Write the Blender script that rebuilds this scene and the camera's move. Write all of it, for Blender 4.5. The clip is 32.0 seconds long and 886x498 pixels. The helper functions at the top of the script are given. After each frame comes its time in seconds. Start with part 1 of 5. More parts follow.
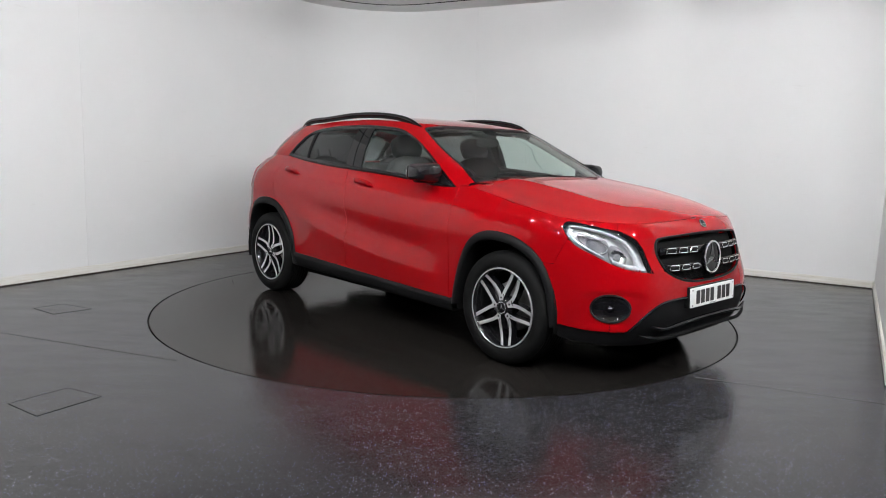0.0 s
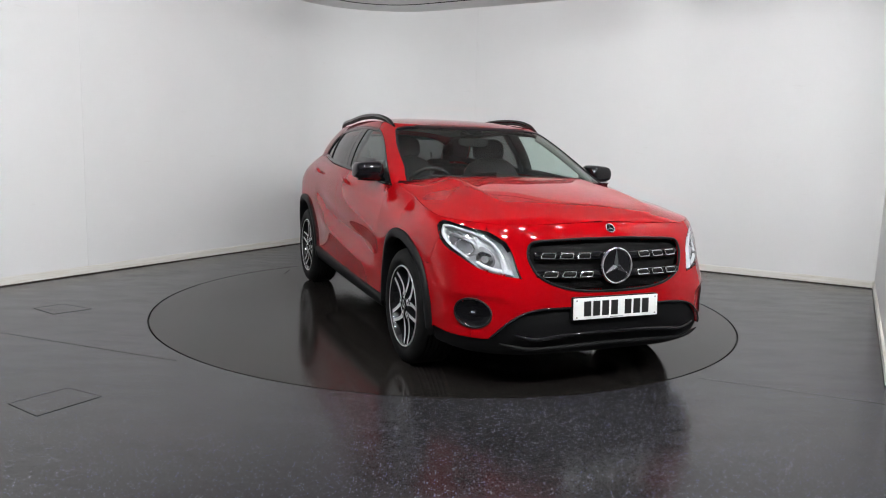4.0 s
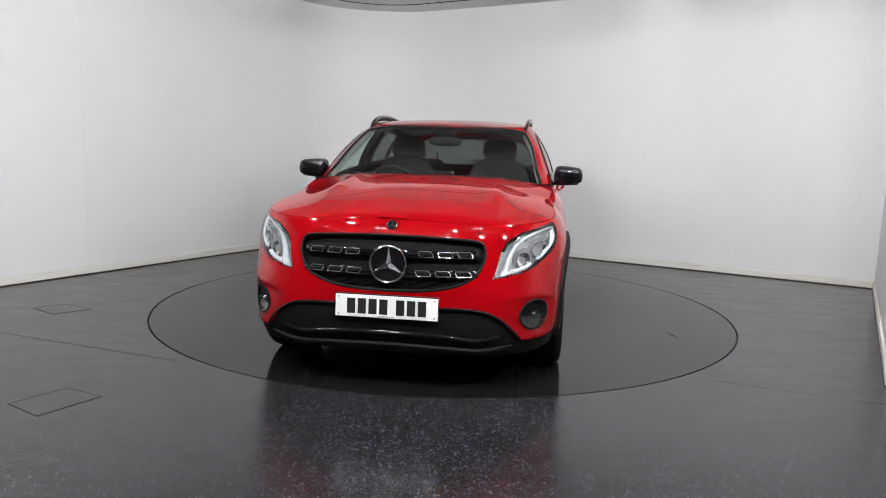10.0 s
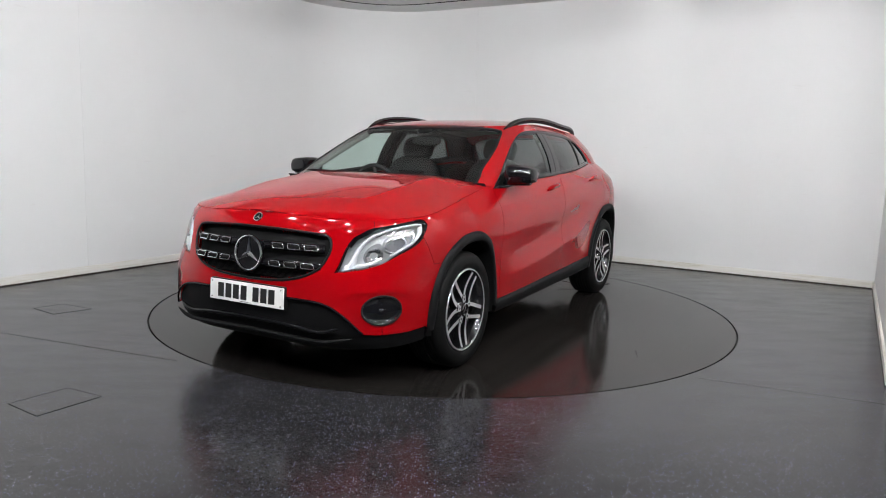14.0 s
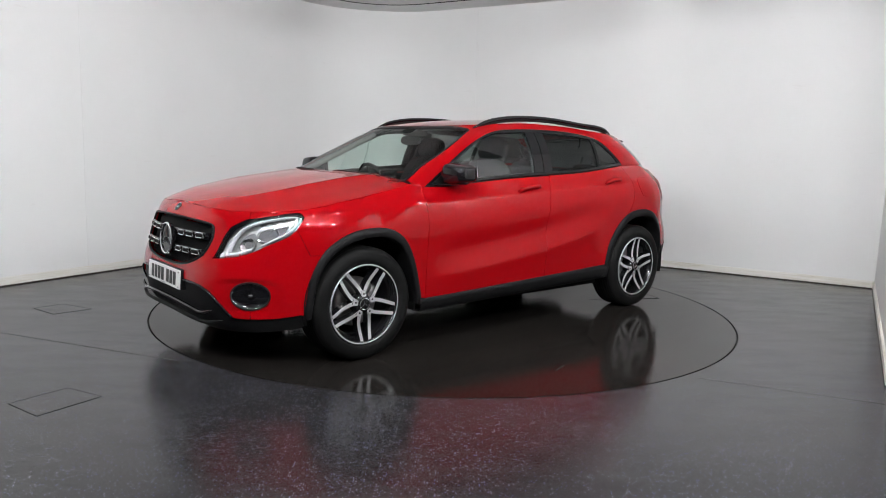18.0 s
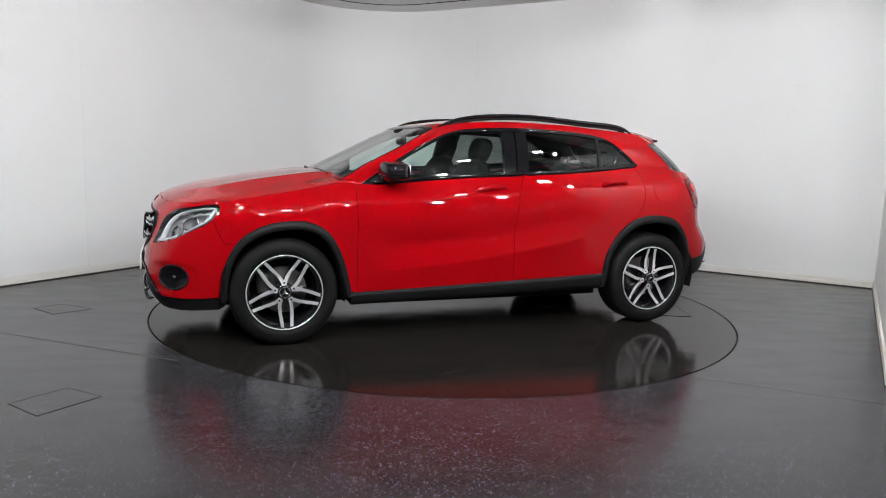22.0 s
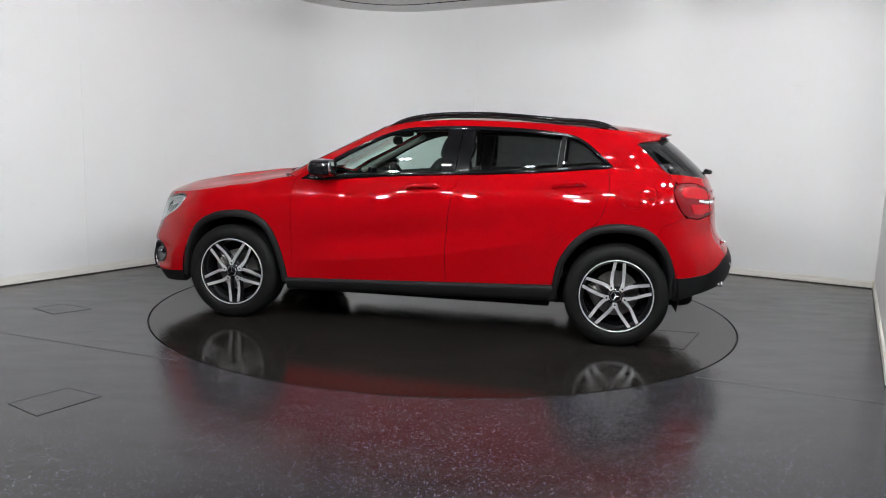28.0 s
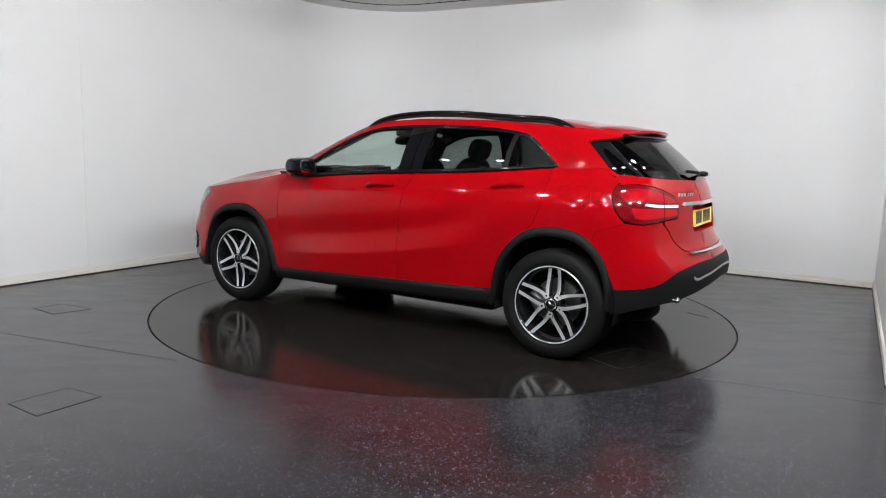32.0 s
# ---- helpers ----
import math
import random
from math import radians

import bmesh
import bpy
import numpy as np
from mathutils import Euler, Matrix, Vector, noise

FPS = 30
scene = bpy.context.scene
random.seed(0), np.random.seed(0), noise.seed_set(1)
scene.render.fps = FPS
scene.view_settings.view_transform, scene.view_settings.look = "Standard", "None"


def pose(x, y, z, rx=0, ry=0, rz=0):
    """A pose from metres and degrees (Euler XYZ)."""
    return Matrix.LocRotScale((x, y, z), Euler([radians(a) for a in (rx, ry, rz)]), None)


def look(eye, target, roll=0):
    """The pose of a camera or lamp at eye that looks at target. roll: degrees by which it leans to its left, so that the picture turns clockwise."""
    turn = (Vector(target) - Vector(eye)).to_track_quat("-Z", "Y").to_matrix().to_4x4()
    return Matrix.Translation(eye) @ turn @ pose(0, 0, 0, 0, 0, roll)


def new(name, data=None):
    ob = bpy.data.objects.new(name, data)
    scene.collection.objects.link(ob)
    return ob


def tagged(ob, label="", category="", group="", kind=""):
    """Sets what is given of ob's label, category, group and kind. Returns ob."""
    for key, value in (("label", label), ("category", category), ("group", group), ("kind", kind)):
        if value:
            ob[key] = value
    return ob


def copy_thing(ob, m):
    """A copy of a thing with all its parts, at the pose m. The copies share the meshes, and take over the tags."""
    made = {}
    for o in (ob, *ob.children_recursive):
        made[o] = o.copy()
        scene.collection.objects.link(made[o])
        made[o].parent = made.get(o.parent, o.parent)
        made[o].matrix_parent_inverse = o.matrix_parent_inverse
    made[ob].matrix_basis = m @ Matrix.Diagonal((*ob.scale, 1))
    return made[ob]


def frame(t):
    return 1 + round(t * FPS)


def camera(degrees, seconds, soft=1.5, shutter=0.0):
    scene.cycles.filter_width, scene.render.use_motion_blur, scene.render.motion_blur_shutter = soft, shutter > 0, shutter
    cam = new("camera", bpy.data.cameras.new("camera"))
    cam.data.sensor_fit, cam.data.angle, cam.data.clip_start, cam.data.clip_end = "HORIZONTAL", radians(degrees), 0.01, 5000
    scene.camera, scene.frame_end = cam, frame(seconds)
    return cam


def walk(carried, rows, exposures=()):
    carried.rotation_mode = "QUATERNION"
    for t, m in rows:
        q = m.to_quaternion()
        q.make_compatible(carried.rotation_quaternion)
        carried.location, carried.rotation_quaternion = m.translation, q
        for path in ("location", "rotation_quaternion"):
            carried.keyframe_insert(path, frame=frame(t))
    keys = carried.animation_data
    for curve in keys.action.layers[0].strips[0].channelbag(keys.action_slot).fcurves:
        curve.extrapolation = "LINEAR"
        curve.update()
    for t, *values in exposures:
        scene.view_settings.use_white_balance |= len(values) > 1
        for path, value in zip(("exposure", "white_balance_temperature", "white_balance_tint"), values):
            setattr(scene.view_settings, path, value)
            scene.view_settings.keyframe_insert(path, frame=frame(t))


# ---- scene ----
cam = camera(63.58, 32.0, soft=1.0)
CAM = Matrix.Translation((0, -5.705, 1.253)) @ pose(0, 0, 0, 82.072, 0, 0.144) @ pose(0, 0, 0, 0, 0, 1.649)
walk(cam, [(0.0, CAM), (32.0, CAM)], exposures=[(0.0, 0.0), (32.0, 0.0)])

# ---- world and lamps ----
world = bpy.data.worlds.new("world")
scene.world = world
world.use_nodes = True
world.node_tree.nodes["Background"].inputs[0].default_value = (0.8, 0.85, 0.9, 1)
world.node_tree.nodes["Background"].inputs[1].default_value = 0.02
PANEL_GLOW, SPOT_GLOW, FLOOD_GLOW = 390.0, 400.0, 1060.0     # strength of the lamps


# ---- materials ----
def nodes_of(name):
    m = bpy.data.materials.new(name)
    m.use_nodes = True
    nt = m.node_tree
    return m, nt, nt.nodes["Principled BSDF"]


def put(b, **kw):
    for k, v in kw.items():
        key = k.replace("_", " ")
        b.inputs[key].default_value = (*v, 1) if isinstance(v, tuple) and len(v) == 3 else v


def node(nt, kind, **kw):
    n = nt.nodes.new(kind)
    for k, v in kw.items():
        if k in n.inputs:
            n.inputs[k].default_value = v
        else:
            n.inputs[k.replace("_", " ")].default_value = v
    return n


def ramp(nt, fac, stops):
    r = nt.nodes.new("ShaderNodeValToRGB")
    el = r.color_ramp.elements
    while len(el) < len(stops):
        el.new(0.5)
    for e, (p, c) in zip(el, stops):
        e.position = p
        e.color = (*c, 1) if isinstance(c, tuple) else (c, c, c, 1)
    nt.links.new(fac, r.inputs[0])
    return r


def surface(name, color, rough=0.5, metal=0.0, coat=0.0, coat_rough=0.03, vary=0.06, scale=6.0,
            bump=0.0, bump_scale=200.0, ior=1.5, rough_vary=0.0):
    """A painted, moulded or metal surface with slight variation at two scales and a fine grain."""
    m, nt, b = nodes_of(name)
    put(b, Metallic=metal, Roughness=rough, IOR=ior, Coat_Weight=coat, Coat_Roughness=coat_rough)
    tc = nt.nodes.new("ShaderNodeTexCoord")
    n1 = node(nt, "ShaderNodeTexNoise", Scale=scale, Detail=5.0)
    nt.links.new(tc.outputs["Object"], n1.inputs["Vector"])
    lo = tuple(c * (1 - vary) for c in color)
    hi = tuple(min(1, c * (1 + vary)) for c in color)
    r = ramp(nt, n1.outputs["Fac"], [(0.3, lo), (0.7, hi)])
    nt.links.new(r.outputs[0], b.inputs["Base Color"])
    if rough_vary:
        rr = ramp(nt, n1.outputs["Fac"], [(0.3, max(0.0, rough - rough_vary)), (0.7, rough + rough_vary)])
        nt.links.new(rr.outputs[0], b.inputs["Roughness"])
    if bump:
        n2 = node(nt, "ShaderNodeTexNoise", Scale=bump_scale, Detail=3.0)
        nt.links.new(tc.outputs["Object"], n2.inputs["Vector"])
        bp = node(nt, "ShaderNodeBump", Strength=bump, Distance=0.002)
        nt.links.new(n2.outputs["Fac"], bp.inputs["Height"])
        nt.links.new(bp.outputs[0], b.inputs["Normal"])
    return m


def floor_material(name, base, rough, flecks, scuff, ior):
    """Dark safety vinyl: fine flecks, scuffs and a thin wet-looking gloss."""
    m, nt, b = nodes_of(name)
    tc = nt.nodes.new("ShaderNodeTexCoord")
    big = node(nt, "ShaderNodeTexNoise", Scale=0.9, Detail=6.0, Roughness=0.6)
    nt.links.new(tc.outputs["Object"], big.inputs["Vector"])
    col = ramp(nt, big.outputs["Fac"], [(0.3, tuple(c * 0.8 for c in base)), (0.7, tuple(c * 1.2 for c in base))])
    last = col.outputs[0]
    if flecks:
        vo = node(nt, "ShaderNodeTexVoronoi", Scale=100.0)
        nt.links.new(tc.outputs["Object"], vo.inputs["Vector"])
        dot = ramp(nt, vo.outputs["Distance"], [(0.15, 1.0), (0.25, 0.0)])
        pick = nt.nodes.new("ShaderNodeSeparateColor")
        nt.links.new(vo.outputs["Color"], pick.inputs[0])
        some = ramp(nt, pick.outputs[0], [(0.57, 0.0), (0.62, 1.0)])
        mul = nt.nodes.new("ShaderNodeMath")
        mul.operation = "MULTIPLY"
        nt.links.new(dot.outputs[0], mul.inputs[0])
        nt.links.new(some.outputs[0], mul.inputs[1])
        tint = ramp(nt, pick.outputs[1], [(0.0, (0.16, 0.18, 0.48)), (0.45, (0.52, 0.53, 0.62)), (1.0, (0.13, 0.14, 0.40))])
        mix = nt.nodes.new("ShaderNodeMix")
        mix.data_type = "RGBA"
        nt.links.new(mul.outputs[0], mix.inputs["Factor"])
        nt.links.new(last, mix.inputs["A"])
        nt.links.new(tint.outputs[0], mix.inputs["B"])
        last = mix.outputs["Result"]
    nt.links.new(last, b.inputs["Base Color"])
    st = node(nt, "ShaderNodeMapping")
    st.inputs["Scale"].default_value = (0.7, 2.2, 1.0)
    st.inputs["Rotation"].default_value = (0, 0, 0.3)
    nt.links.new(tc.outputs["Object"], st.inputs["Vector"])
    n2 = node(nt, "ShaderNodeTexNoise", Scale=3.5, Detail=8.0, Roughness=0.65)
    nt.links.new(st.outputs[0], n2.inputs["Vector"])
    rr = ramp(nt, n2.outputs["Fac"], [(0.34, rough - scuff), (0.5, rough), (0.74, rough + scuff)])
    nt.links.new(rr.outputs[0], b.inputs["Roughness"])
    n3 = node(nt, "ShaderNodeTexNoise", Scale=260.0, Detail=2.0)
    nt.links.new(tc.outputs["Object"], n3.inputs["Vector"])
    bp = node(nt, "ShaderNodeBump", Strength=0.06, Distance=0.002)
    nt.links.new(n3.outputs["Fac"], bp.inputs["Height"])
    nt.links.new(bp.outputs[0], b.inputs["Normal"])
    put(b, IOR=ior)
    return m


def wall_material(name, base):
    """White painted boarding with faint roller marks and old smears."""
    m, nt, b = nodes_of(name)
    tc = nt.nodes.new("ShaderNodeTexCoord")
    n1 = node(nt, "ShaderNodeTexNoise", Scale=0.8, Detail=6.0, Roughness=0.6)
    nt.links.new(tc.outputs["Object"], n1.inputs["Vector"])
    r = ramp(nt, n1.outputs["Fac"], [(0.3, tuple(c * 0.96 for c in base)), (0.7, base)])
    mp = node(nt, "ShaderNodeMapping")
    mp.inputs["Scale"].default_value = (1.0, 1.0, 6.0)
    nt.links.new(tc.outputs["Object"], mp.inputs["Vector"])
    n2 = node(nt, "ShaderNodeTexNoise", Scale=2.6, Detail=8.0, Roughness=0.7)
    nt.links.new(mp.outputs[0], n2.inputs["Vector"])
    sm = ramp(nt, n2.outputs["Fac"], [(0.64, 0.0), (0.80, 0.5)])
    mix = nt.nodes.new("ShaderNodeMix")
    mix.data_type = "RGBA"
    nt.links.new(sm.outputs[0], mix.inputs["Factor"])
    nt.links.new(r.outputs[0], mix.inputs["A"])
    mix.inputs["B"].default_value = (base[0] * 0.8, base[1] * 0.78, base[2] * 0.75, 1)
    nt.links.new(mix.outputs["Result"], b.inputs["Base Color"])
    n3 = node(nt, "ShaderNodeTexNoise", Scale=40.0, Detail=4.0)
    nt.links.new(tc.outputs["Object"], n3.inputs["Vector"])
    bp = node(nt, "ShaderNodeBump", Strength=0.05, Distance=0.003)
    nt.links.new(n3.outputs["Fac"], bp.inputs["Height"])
    nt.links.new(bp.outputs[0], b.inputs["Normal"])
    put(b, Roughness=0.55)
    return m


def glow_material(name, color, strength):
    m, nt, b = nodes_of(name)
    put(b, Base_Color=(0.8, 0.8, 0.8), Emission_Color=color, Emission_Strength=strength)
    return m


def glass_material(name, tint, rough=0.0, ior=1.45):
    """Thin glazing: tinted see-through with a mirror sheen that grows to grazing angles."""
    m, nt, b = nodes_of(name)
    nt.nodes.remove(b)
    out = nt.nodes["Material Output"]
    tr = nt.nodes.new("ShaderNodeBsdfTransparent")
    tr.inputs[0].default_value = (*tint, 1)
    gl = nt.nodes.new("ShaderNodeBsdfGlossy")
    gl.inputs["Roughness"].default_value = rough
    lw = nt.nodes.new("ShaderNodeLayerWeight")
    lw.inputs[0].default_value = 0.5
    pw = nt.nodes.new("ShaderNodeMath")
    pw.operation = "POWER"
    pw.inputs[1].default_value = 5.0
    nt.links.new(lw.outputs["Facing"], pw.inputs[0])
    fr = nt.nodes.new("ShaderNodeMath")
    fr.operation = "MULTIPLY_ADD"
    f0 = ((ior - 1) / (ior + 1)) ** 2 * 1.3
    fr.inputs[1].default_value = 1 - f0
    fr.inputs[2].default_value = f0
    nt.links.new(pw.outputs[0], fr.inputs[0])
    mx = nt.nodes.new("ShaderNodeMixShader")
    nt.links.new(fr.outputs[0], mx.inputs[0])
    nt.links.new(tr.outputs[0], mx.inputs[1])
    nt.links.new(gl.outputs[0], mx.inputs[2])
    nt.links.new(mx.outputs[0], out.inputs["Surface"])
    return m


M_FLOOR = floor_material("speckled_vinyl", (0.022, 0.0213, 0.023), 0.21, True, 0.06, 1.40)
M_DISC = floor_material("turntable_vinyl", (0.013, 0.0115, 0.0105), 0.105, False, 0.06, 1.25)
M_WALL = wall_material("white_wall_paint", (0.80, 0.80, 0.80))
M_SOUTH = surface("grey_wall_paint", (0.42, 0.42, 0.425), 0.7, vary=0.1, scale=1.0)


def skirting_material(name):
    """Cream paint with brown scuffs along the foot."""
    m, nt, b = nodes_of(name)
    tc = nt.nodes.new("ShaderNodeTexCoord")
    mp = node(nt, "ShaderNodeMapping")
    mp.inputs["Scale"].default_value = (1.0, 1.0, 22.0)
    nt.links.new(tc.outputs["Object"], mp.inputs["Vector"])
    n1 = node(nt, "ShaderNodeTexNoise", Scale=2.5, Detail=8.0, Roughness=0.7)
    nt.links.new(mp.outputs[0], n1.inputs["Vector"])
    r = ramp(nt, n1.outputs["Fac"], [(0.45, (0.78, 0.765, 0.73)), (0.62, (0.70, 0.67, 0.60)), (0.76, (0.34, 0.28, 0.21))])
    nt.links.new(r.outputs[0], b.inputs["Base Color"])
    put(b, Roughness=0.5)
    return m


M_SKIRT = skirting_material("skirting_paint")
M_CEIL = surface("ceiling_paint", (0.74, 0.74, 0.73), 0.8, vary=0.04)
M_DARKCEIL = surface("dark_ceiling_paint", (0.07, 0.07, 0.072), 0.8, vary=0.1, scale=1.0)
M_SEAM = surface("seam_strip", (0.80, 0.80, 0.80), 0.35)
M_GAP = surface("dark_gap", (0.006, 0.006, 0.006), 0.8)
M_PANEL = glow_material("added_washer_glow", (0.97, 0.985, 1.0, 1), PANEL_GLOW)
M_SPOT = glow_material("led_spot", (0.97, 0.985, 1.0, 1), SPOT_GLOW)
M_FLOOD = glow_material("led_flood", (0.97, 0.985, 1.0, 1), FLOOD_GLOW)
M_LAMPFRAME = surface("lamp_frame", (0.75, 0.75, 0.75), 0.4)


# ---- mesh helpers ----
def mesh_of(bm, name, mat, smooth=False):
    me = bpy.data.meshes.new(name)
    bmesh.ops.recalc_face_normals(bm, faces=bm.faces)
    bm.to_mesh(me)
    bm.free()
    if mat:
        me.materials.append(mat)
    if smooth:
        for p in me.polygons:
            p.use_smooth = True
    return me


def part(name, bm, material, parent=None, label="", smooth=False):
    """Links a bmesh (or a finished mesh) as one object under its thing."""
    me = mesh_of(bm, name, material, smooth) if isinstance(bm, bmesh.types.BMesh) else bm
    ob = new(name, me)
    if parent is not None:
        ob.parent = parent
    if label:
        ob["label"] = label
    return ob


def add_box(bm, lo, hi, bevel=0.0):
    x0, y0, z0 = lo
    x1, y1, z1 = hi
    vs = [bm.verts.new(p) for p in ((x0, y0, z0), (x1, y0, z0), (x1, y1, z0), (x0, y1, z0),
                                    (x0, y0, z1), (x1, y0, z1), (x1, y1, z1), (x0, y1, z1))]
    fs = [bm.faces.new([vs[i] for i in q]) for q in ((3, 2, 1, 0), (4, 5, 6, 7), (0, 1, 5, 4), (1, 2, 6, 5), (2, 3, 7, 6), (3, 0, 4, 7))]
    if bevel:
        bmesh.ops.bevel(bm, geom=list({e for f in fs for e in f.edges}), offset=bevel, segments=2, affect="EDGES", profile=0.6)
    return bm


def box(lo, hi, bevel=0.0):
    return add_box(bmesh.new(), lo, hi, bevel)


# ---- the room ----
AX = Vector((0.5, 0.866, 0)).normalized()      # along the left and right walls, away from the camera
BX = Vector((0.87, -0.4936, 0)).normalized()                  # along the back wall
EX = Vector((0.492, 0.8706, 0)).normalized()        # along the right wall
P_RIGHT = Vector((4.28, 1.31, 0))
CORNER = Vector((-1.274, 4.461, 0))
ROUND, HIGH = 1.3, 3.02


def room_outline():
    """Plan of the walls seen: left wall, rounded corner, back wall, right wall, and the plain rest behind the camera."""
    pts = [CORNER - AX * 7.2]
    c = CORNER - AX * ROUND + BX * ROUND
    for i in range(65):
        a = math.pi * i / 128
        pts.append(c - BX * ROUND * math.cos(a) + AX * ROUND * math.sin(a))
    return pts


def strip(pts, z0, z1, thick, outward=True):
    """A wall along the plan points, with its thickness behind its face."""
    bm = bmesh.new()
    n = len(pts)
    rows = []
    for i, p in enumerate(pts):
        d = (pts[min(i + 1, n - 1)] - pts[max(i - 1, 0)]).normalized()
        o = Vector((-d.y, d.x, 0)) * thick
        rows.append([bm.verts.new((q.x, q.y, z)) for q, z in ((p, z0), (p, z1), (p + o, z1), (p + o, z0))])
    for a, b in zip(rows, rows[1:]):
        for k in range(4):
            bm.faces.new((a[k], b[k], b[(k + 1) % 4], a[(k + 1) % 4]))
    bm.faces.new(rows[0])
    bm.faces.new(rows[-1][::-1])
    return bm


bend = room_outline()
bend.append(bend[-1] + BX * 0.55)
wl = part("wall_west", strip(bend, 0, 4.2, 0.15), M_WALL, smooth=False)
tagged(wl, "white painted studio wall with a rounded corner and a vertical joint", kind="structure")
tagged(part("wall_north", strip([bend[-1] + BX * 0.002, P_RIGHT], 0, 4.2, 0.15), M_WALL), "plain white painted studio wall with faint marks", kind="structure")
tagged(part("wall_east", strip([P_RIGHT, P_RIGHT - EX * 3.6], 0, 4.2, 0.15), M_WALL), "plain white painted studio wall", kind="structure")
south = [P_RIGHT - EX * 3.602, P_RIGHT - EX * 3.602 + BX * 3.2, P_RIGHT - AX * 12.0 + BX * 3.2, CORNER - AX * 12.0, CORNER - AX * 7.202]
tagged(part("wall_south", strip(south, 0, 4.2, 0.15), M_SOUTH), "plain grey walls that close the studio", kind="structure")
# brown strip under the skirting, the gap's shade put into its colour
M_FOOT = surface("brown_shadow_gap", (0.055, 0.042, 0.032), 0.7, vary=0.4, scale=3.0)
for side, run, where in (("west", bend, "along the curved white wall"), ("north", [bend[-1], P_RIGHT], "below the back wall"), ("east", [P_RIGHT, P_RIGHT - EX * 3.6], "below the side wall")):
    sk = part("baseboard_" + side, strip(run, 0.011, 0.070, -0.016), M_SKIRT)
    tagged(sk, "scuffed cream skirting board " + where, kind="structure")
    part("top_moulding", strip(run, 0.070, 0.078, -0.010), M_SKIRT, sk)
    part("floor_gap", strip(run, 0.001, 0.011, -0.012), M_FOOT, sk, "brown strip for the shadow gap at the floor")

# floor with the round opening of the turntable
TABLE_R, TABLE_Y = 2.242, 0.035


def ring_sheet(r0, r1, n, z):
    bm = bmesh.new()
    a = [bm.verts.new((r0 * math.cos(2 * math.pi * i / n), r0 * math.sin(2 * math.pi * i / n), z)) for i in range(n)]
    b = [bm.verts.new((r1 * math.cos(2 * math.pi * i / n), r1 * math.sin(2 * math.pi * i / n), z)) for i in range(n)]
    d = [bm.verts.new((v.co.x, v.co.y, z - 0.03)) for v in a]
    for i in range(n):
        j = (i + 1) % n
        bm.faces.new((a[i], b[i], b[j], a[j]))
        bm.faces.new((d[i], a[i], a[j], d[j]))
    return bm


fl = part("floor", ring_sheet(TABLE_R, 14.0, 256, 0.0), M_FLOOR)
fl.location.y = TABLE_Y
tagged(fl, "dark grey glossy speckled vinyl studio floor", kind="structure")
pit = bmesh.new()
bmesh.ops.create_circle(pit, cap_ends=True, radius=TABLE_R + 0.05, segments=128, matrix=Matrix.Translation((0, TABLE_Y, -0.031)))
tagged(part("floor_pit", pit, M_GAP), "dark gap under the turntable", kind="structure")

bm = bmesh.new()
cs = [CORNER - AX * 12.2 - BX * 0.3, CORNER + AX * 0.3 - BX * 0.3, P_RIGHT + AX * 0.3 + BX * 3.5, P_RIGHT - AX * 12.2 + BX * 3.5]
lo = [bm.verts.new((p.x, p.y, HIGH)) for p in cs]
hi = [bm.verts.new((p.x, p.y, HIGH + 0.12)) for p in cs]
bm.faces.new(lo)
bm.faces.new(hi[::-1])
for i in range(4):
    bm.faces.new((lo[i], lo[(i + 1) % 4], hi[(i + 1) % 4], hi[i]))
tagged(part("ceiling", bm, M_CEIL), "pale grey suspended studio ceiling", kind="structure")
bm = bmesh.new()
cs = [Vector((-11.0, -9.5, 0)), Vector((-11.0, -0.6, 0)), Vector((7.0, -0.6, 0)), Vector((7.0, -9.5, 0))]
lo = [bm.verts.new((p.x, p.y, HIGH - 0.03)) for p in cs]
hi = [bm.verts.new((p.x, p.y, HIGH - 0.004)) for p in cs]
bm.faces.new(lo)
bm.faces.new(hi[::-1])
for i in range(4):
    bm.faces.new((lo[i], lo[(i + 1) % 4], hi[(i + 1) % 4], hi[i]))
tagged(part("ceiling_south", bm, M_DARKCEIL), "plain dark grey ceiling above the lamps", kind="structure")

# a dark joint in the ceiling, in from the walls
bm = bmesh.new()
inner_c = CORNER - AX * ROUND + BX * ROUND
gap_pts = [CORNER - AX * 9.0 + BX * 0.45]
for i in range(33):
    a = math.pi * i / 64
    gap_pts.append(inner_c - BX * (ROUND - 0.45) * math.cos(a) + AX * (ROUND - 0.45) * math.sin(a))
gap_pts.append(P_RIGHT - AX * 0.45 - BX * 0.45)
rows = []
for k, p in enumerate(gap_pts):
    d = (gap_pts[min(k + 1, len(gap_pts) - 1)] - gap_pts[max(k - 1, 0)]).normalized()
    o = Vector((-d.y, d.x, 0)) * 0.015
    rows.append([bm.verts.new((q.x, q.y, z)) for q, z in ((p - o, HIGH - 0.004), (p + o, HIGH - 0.004), (p + o, HIGH), (p - o, HIGH))])
for a, b in zip(rows, rows[1:]):
    for k in range(4):
        bm.faces.new((a[k], b[k], b[(k + 1) % 4], a[(k + 1) % 4]))
tagged(part("ceiling_joint", bm, M_GAP), "dark joint line in the ceiling", kind="structure")

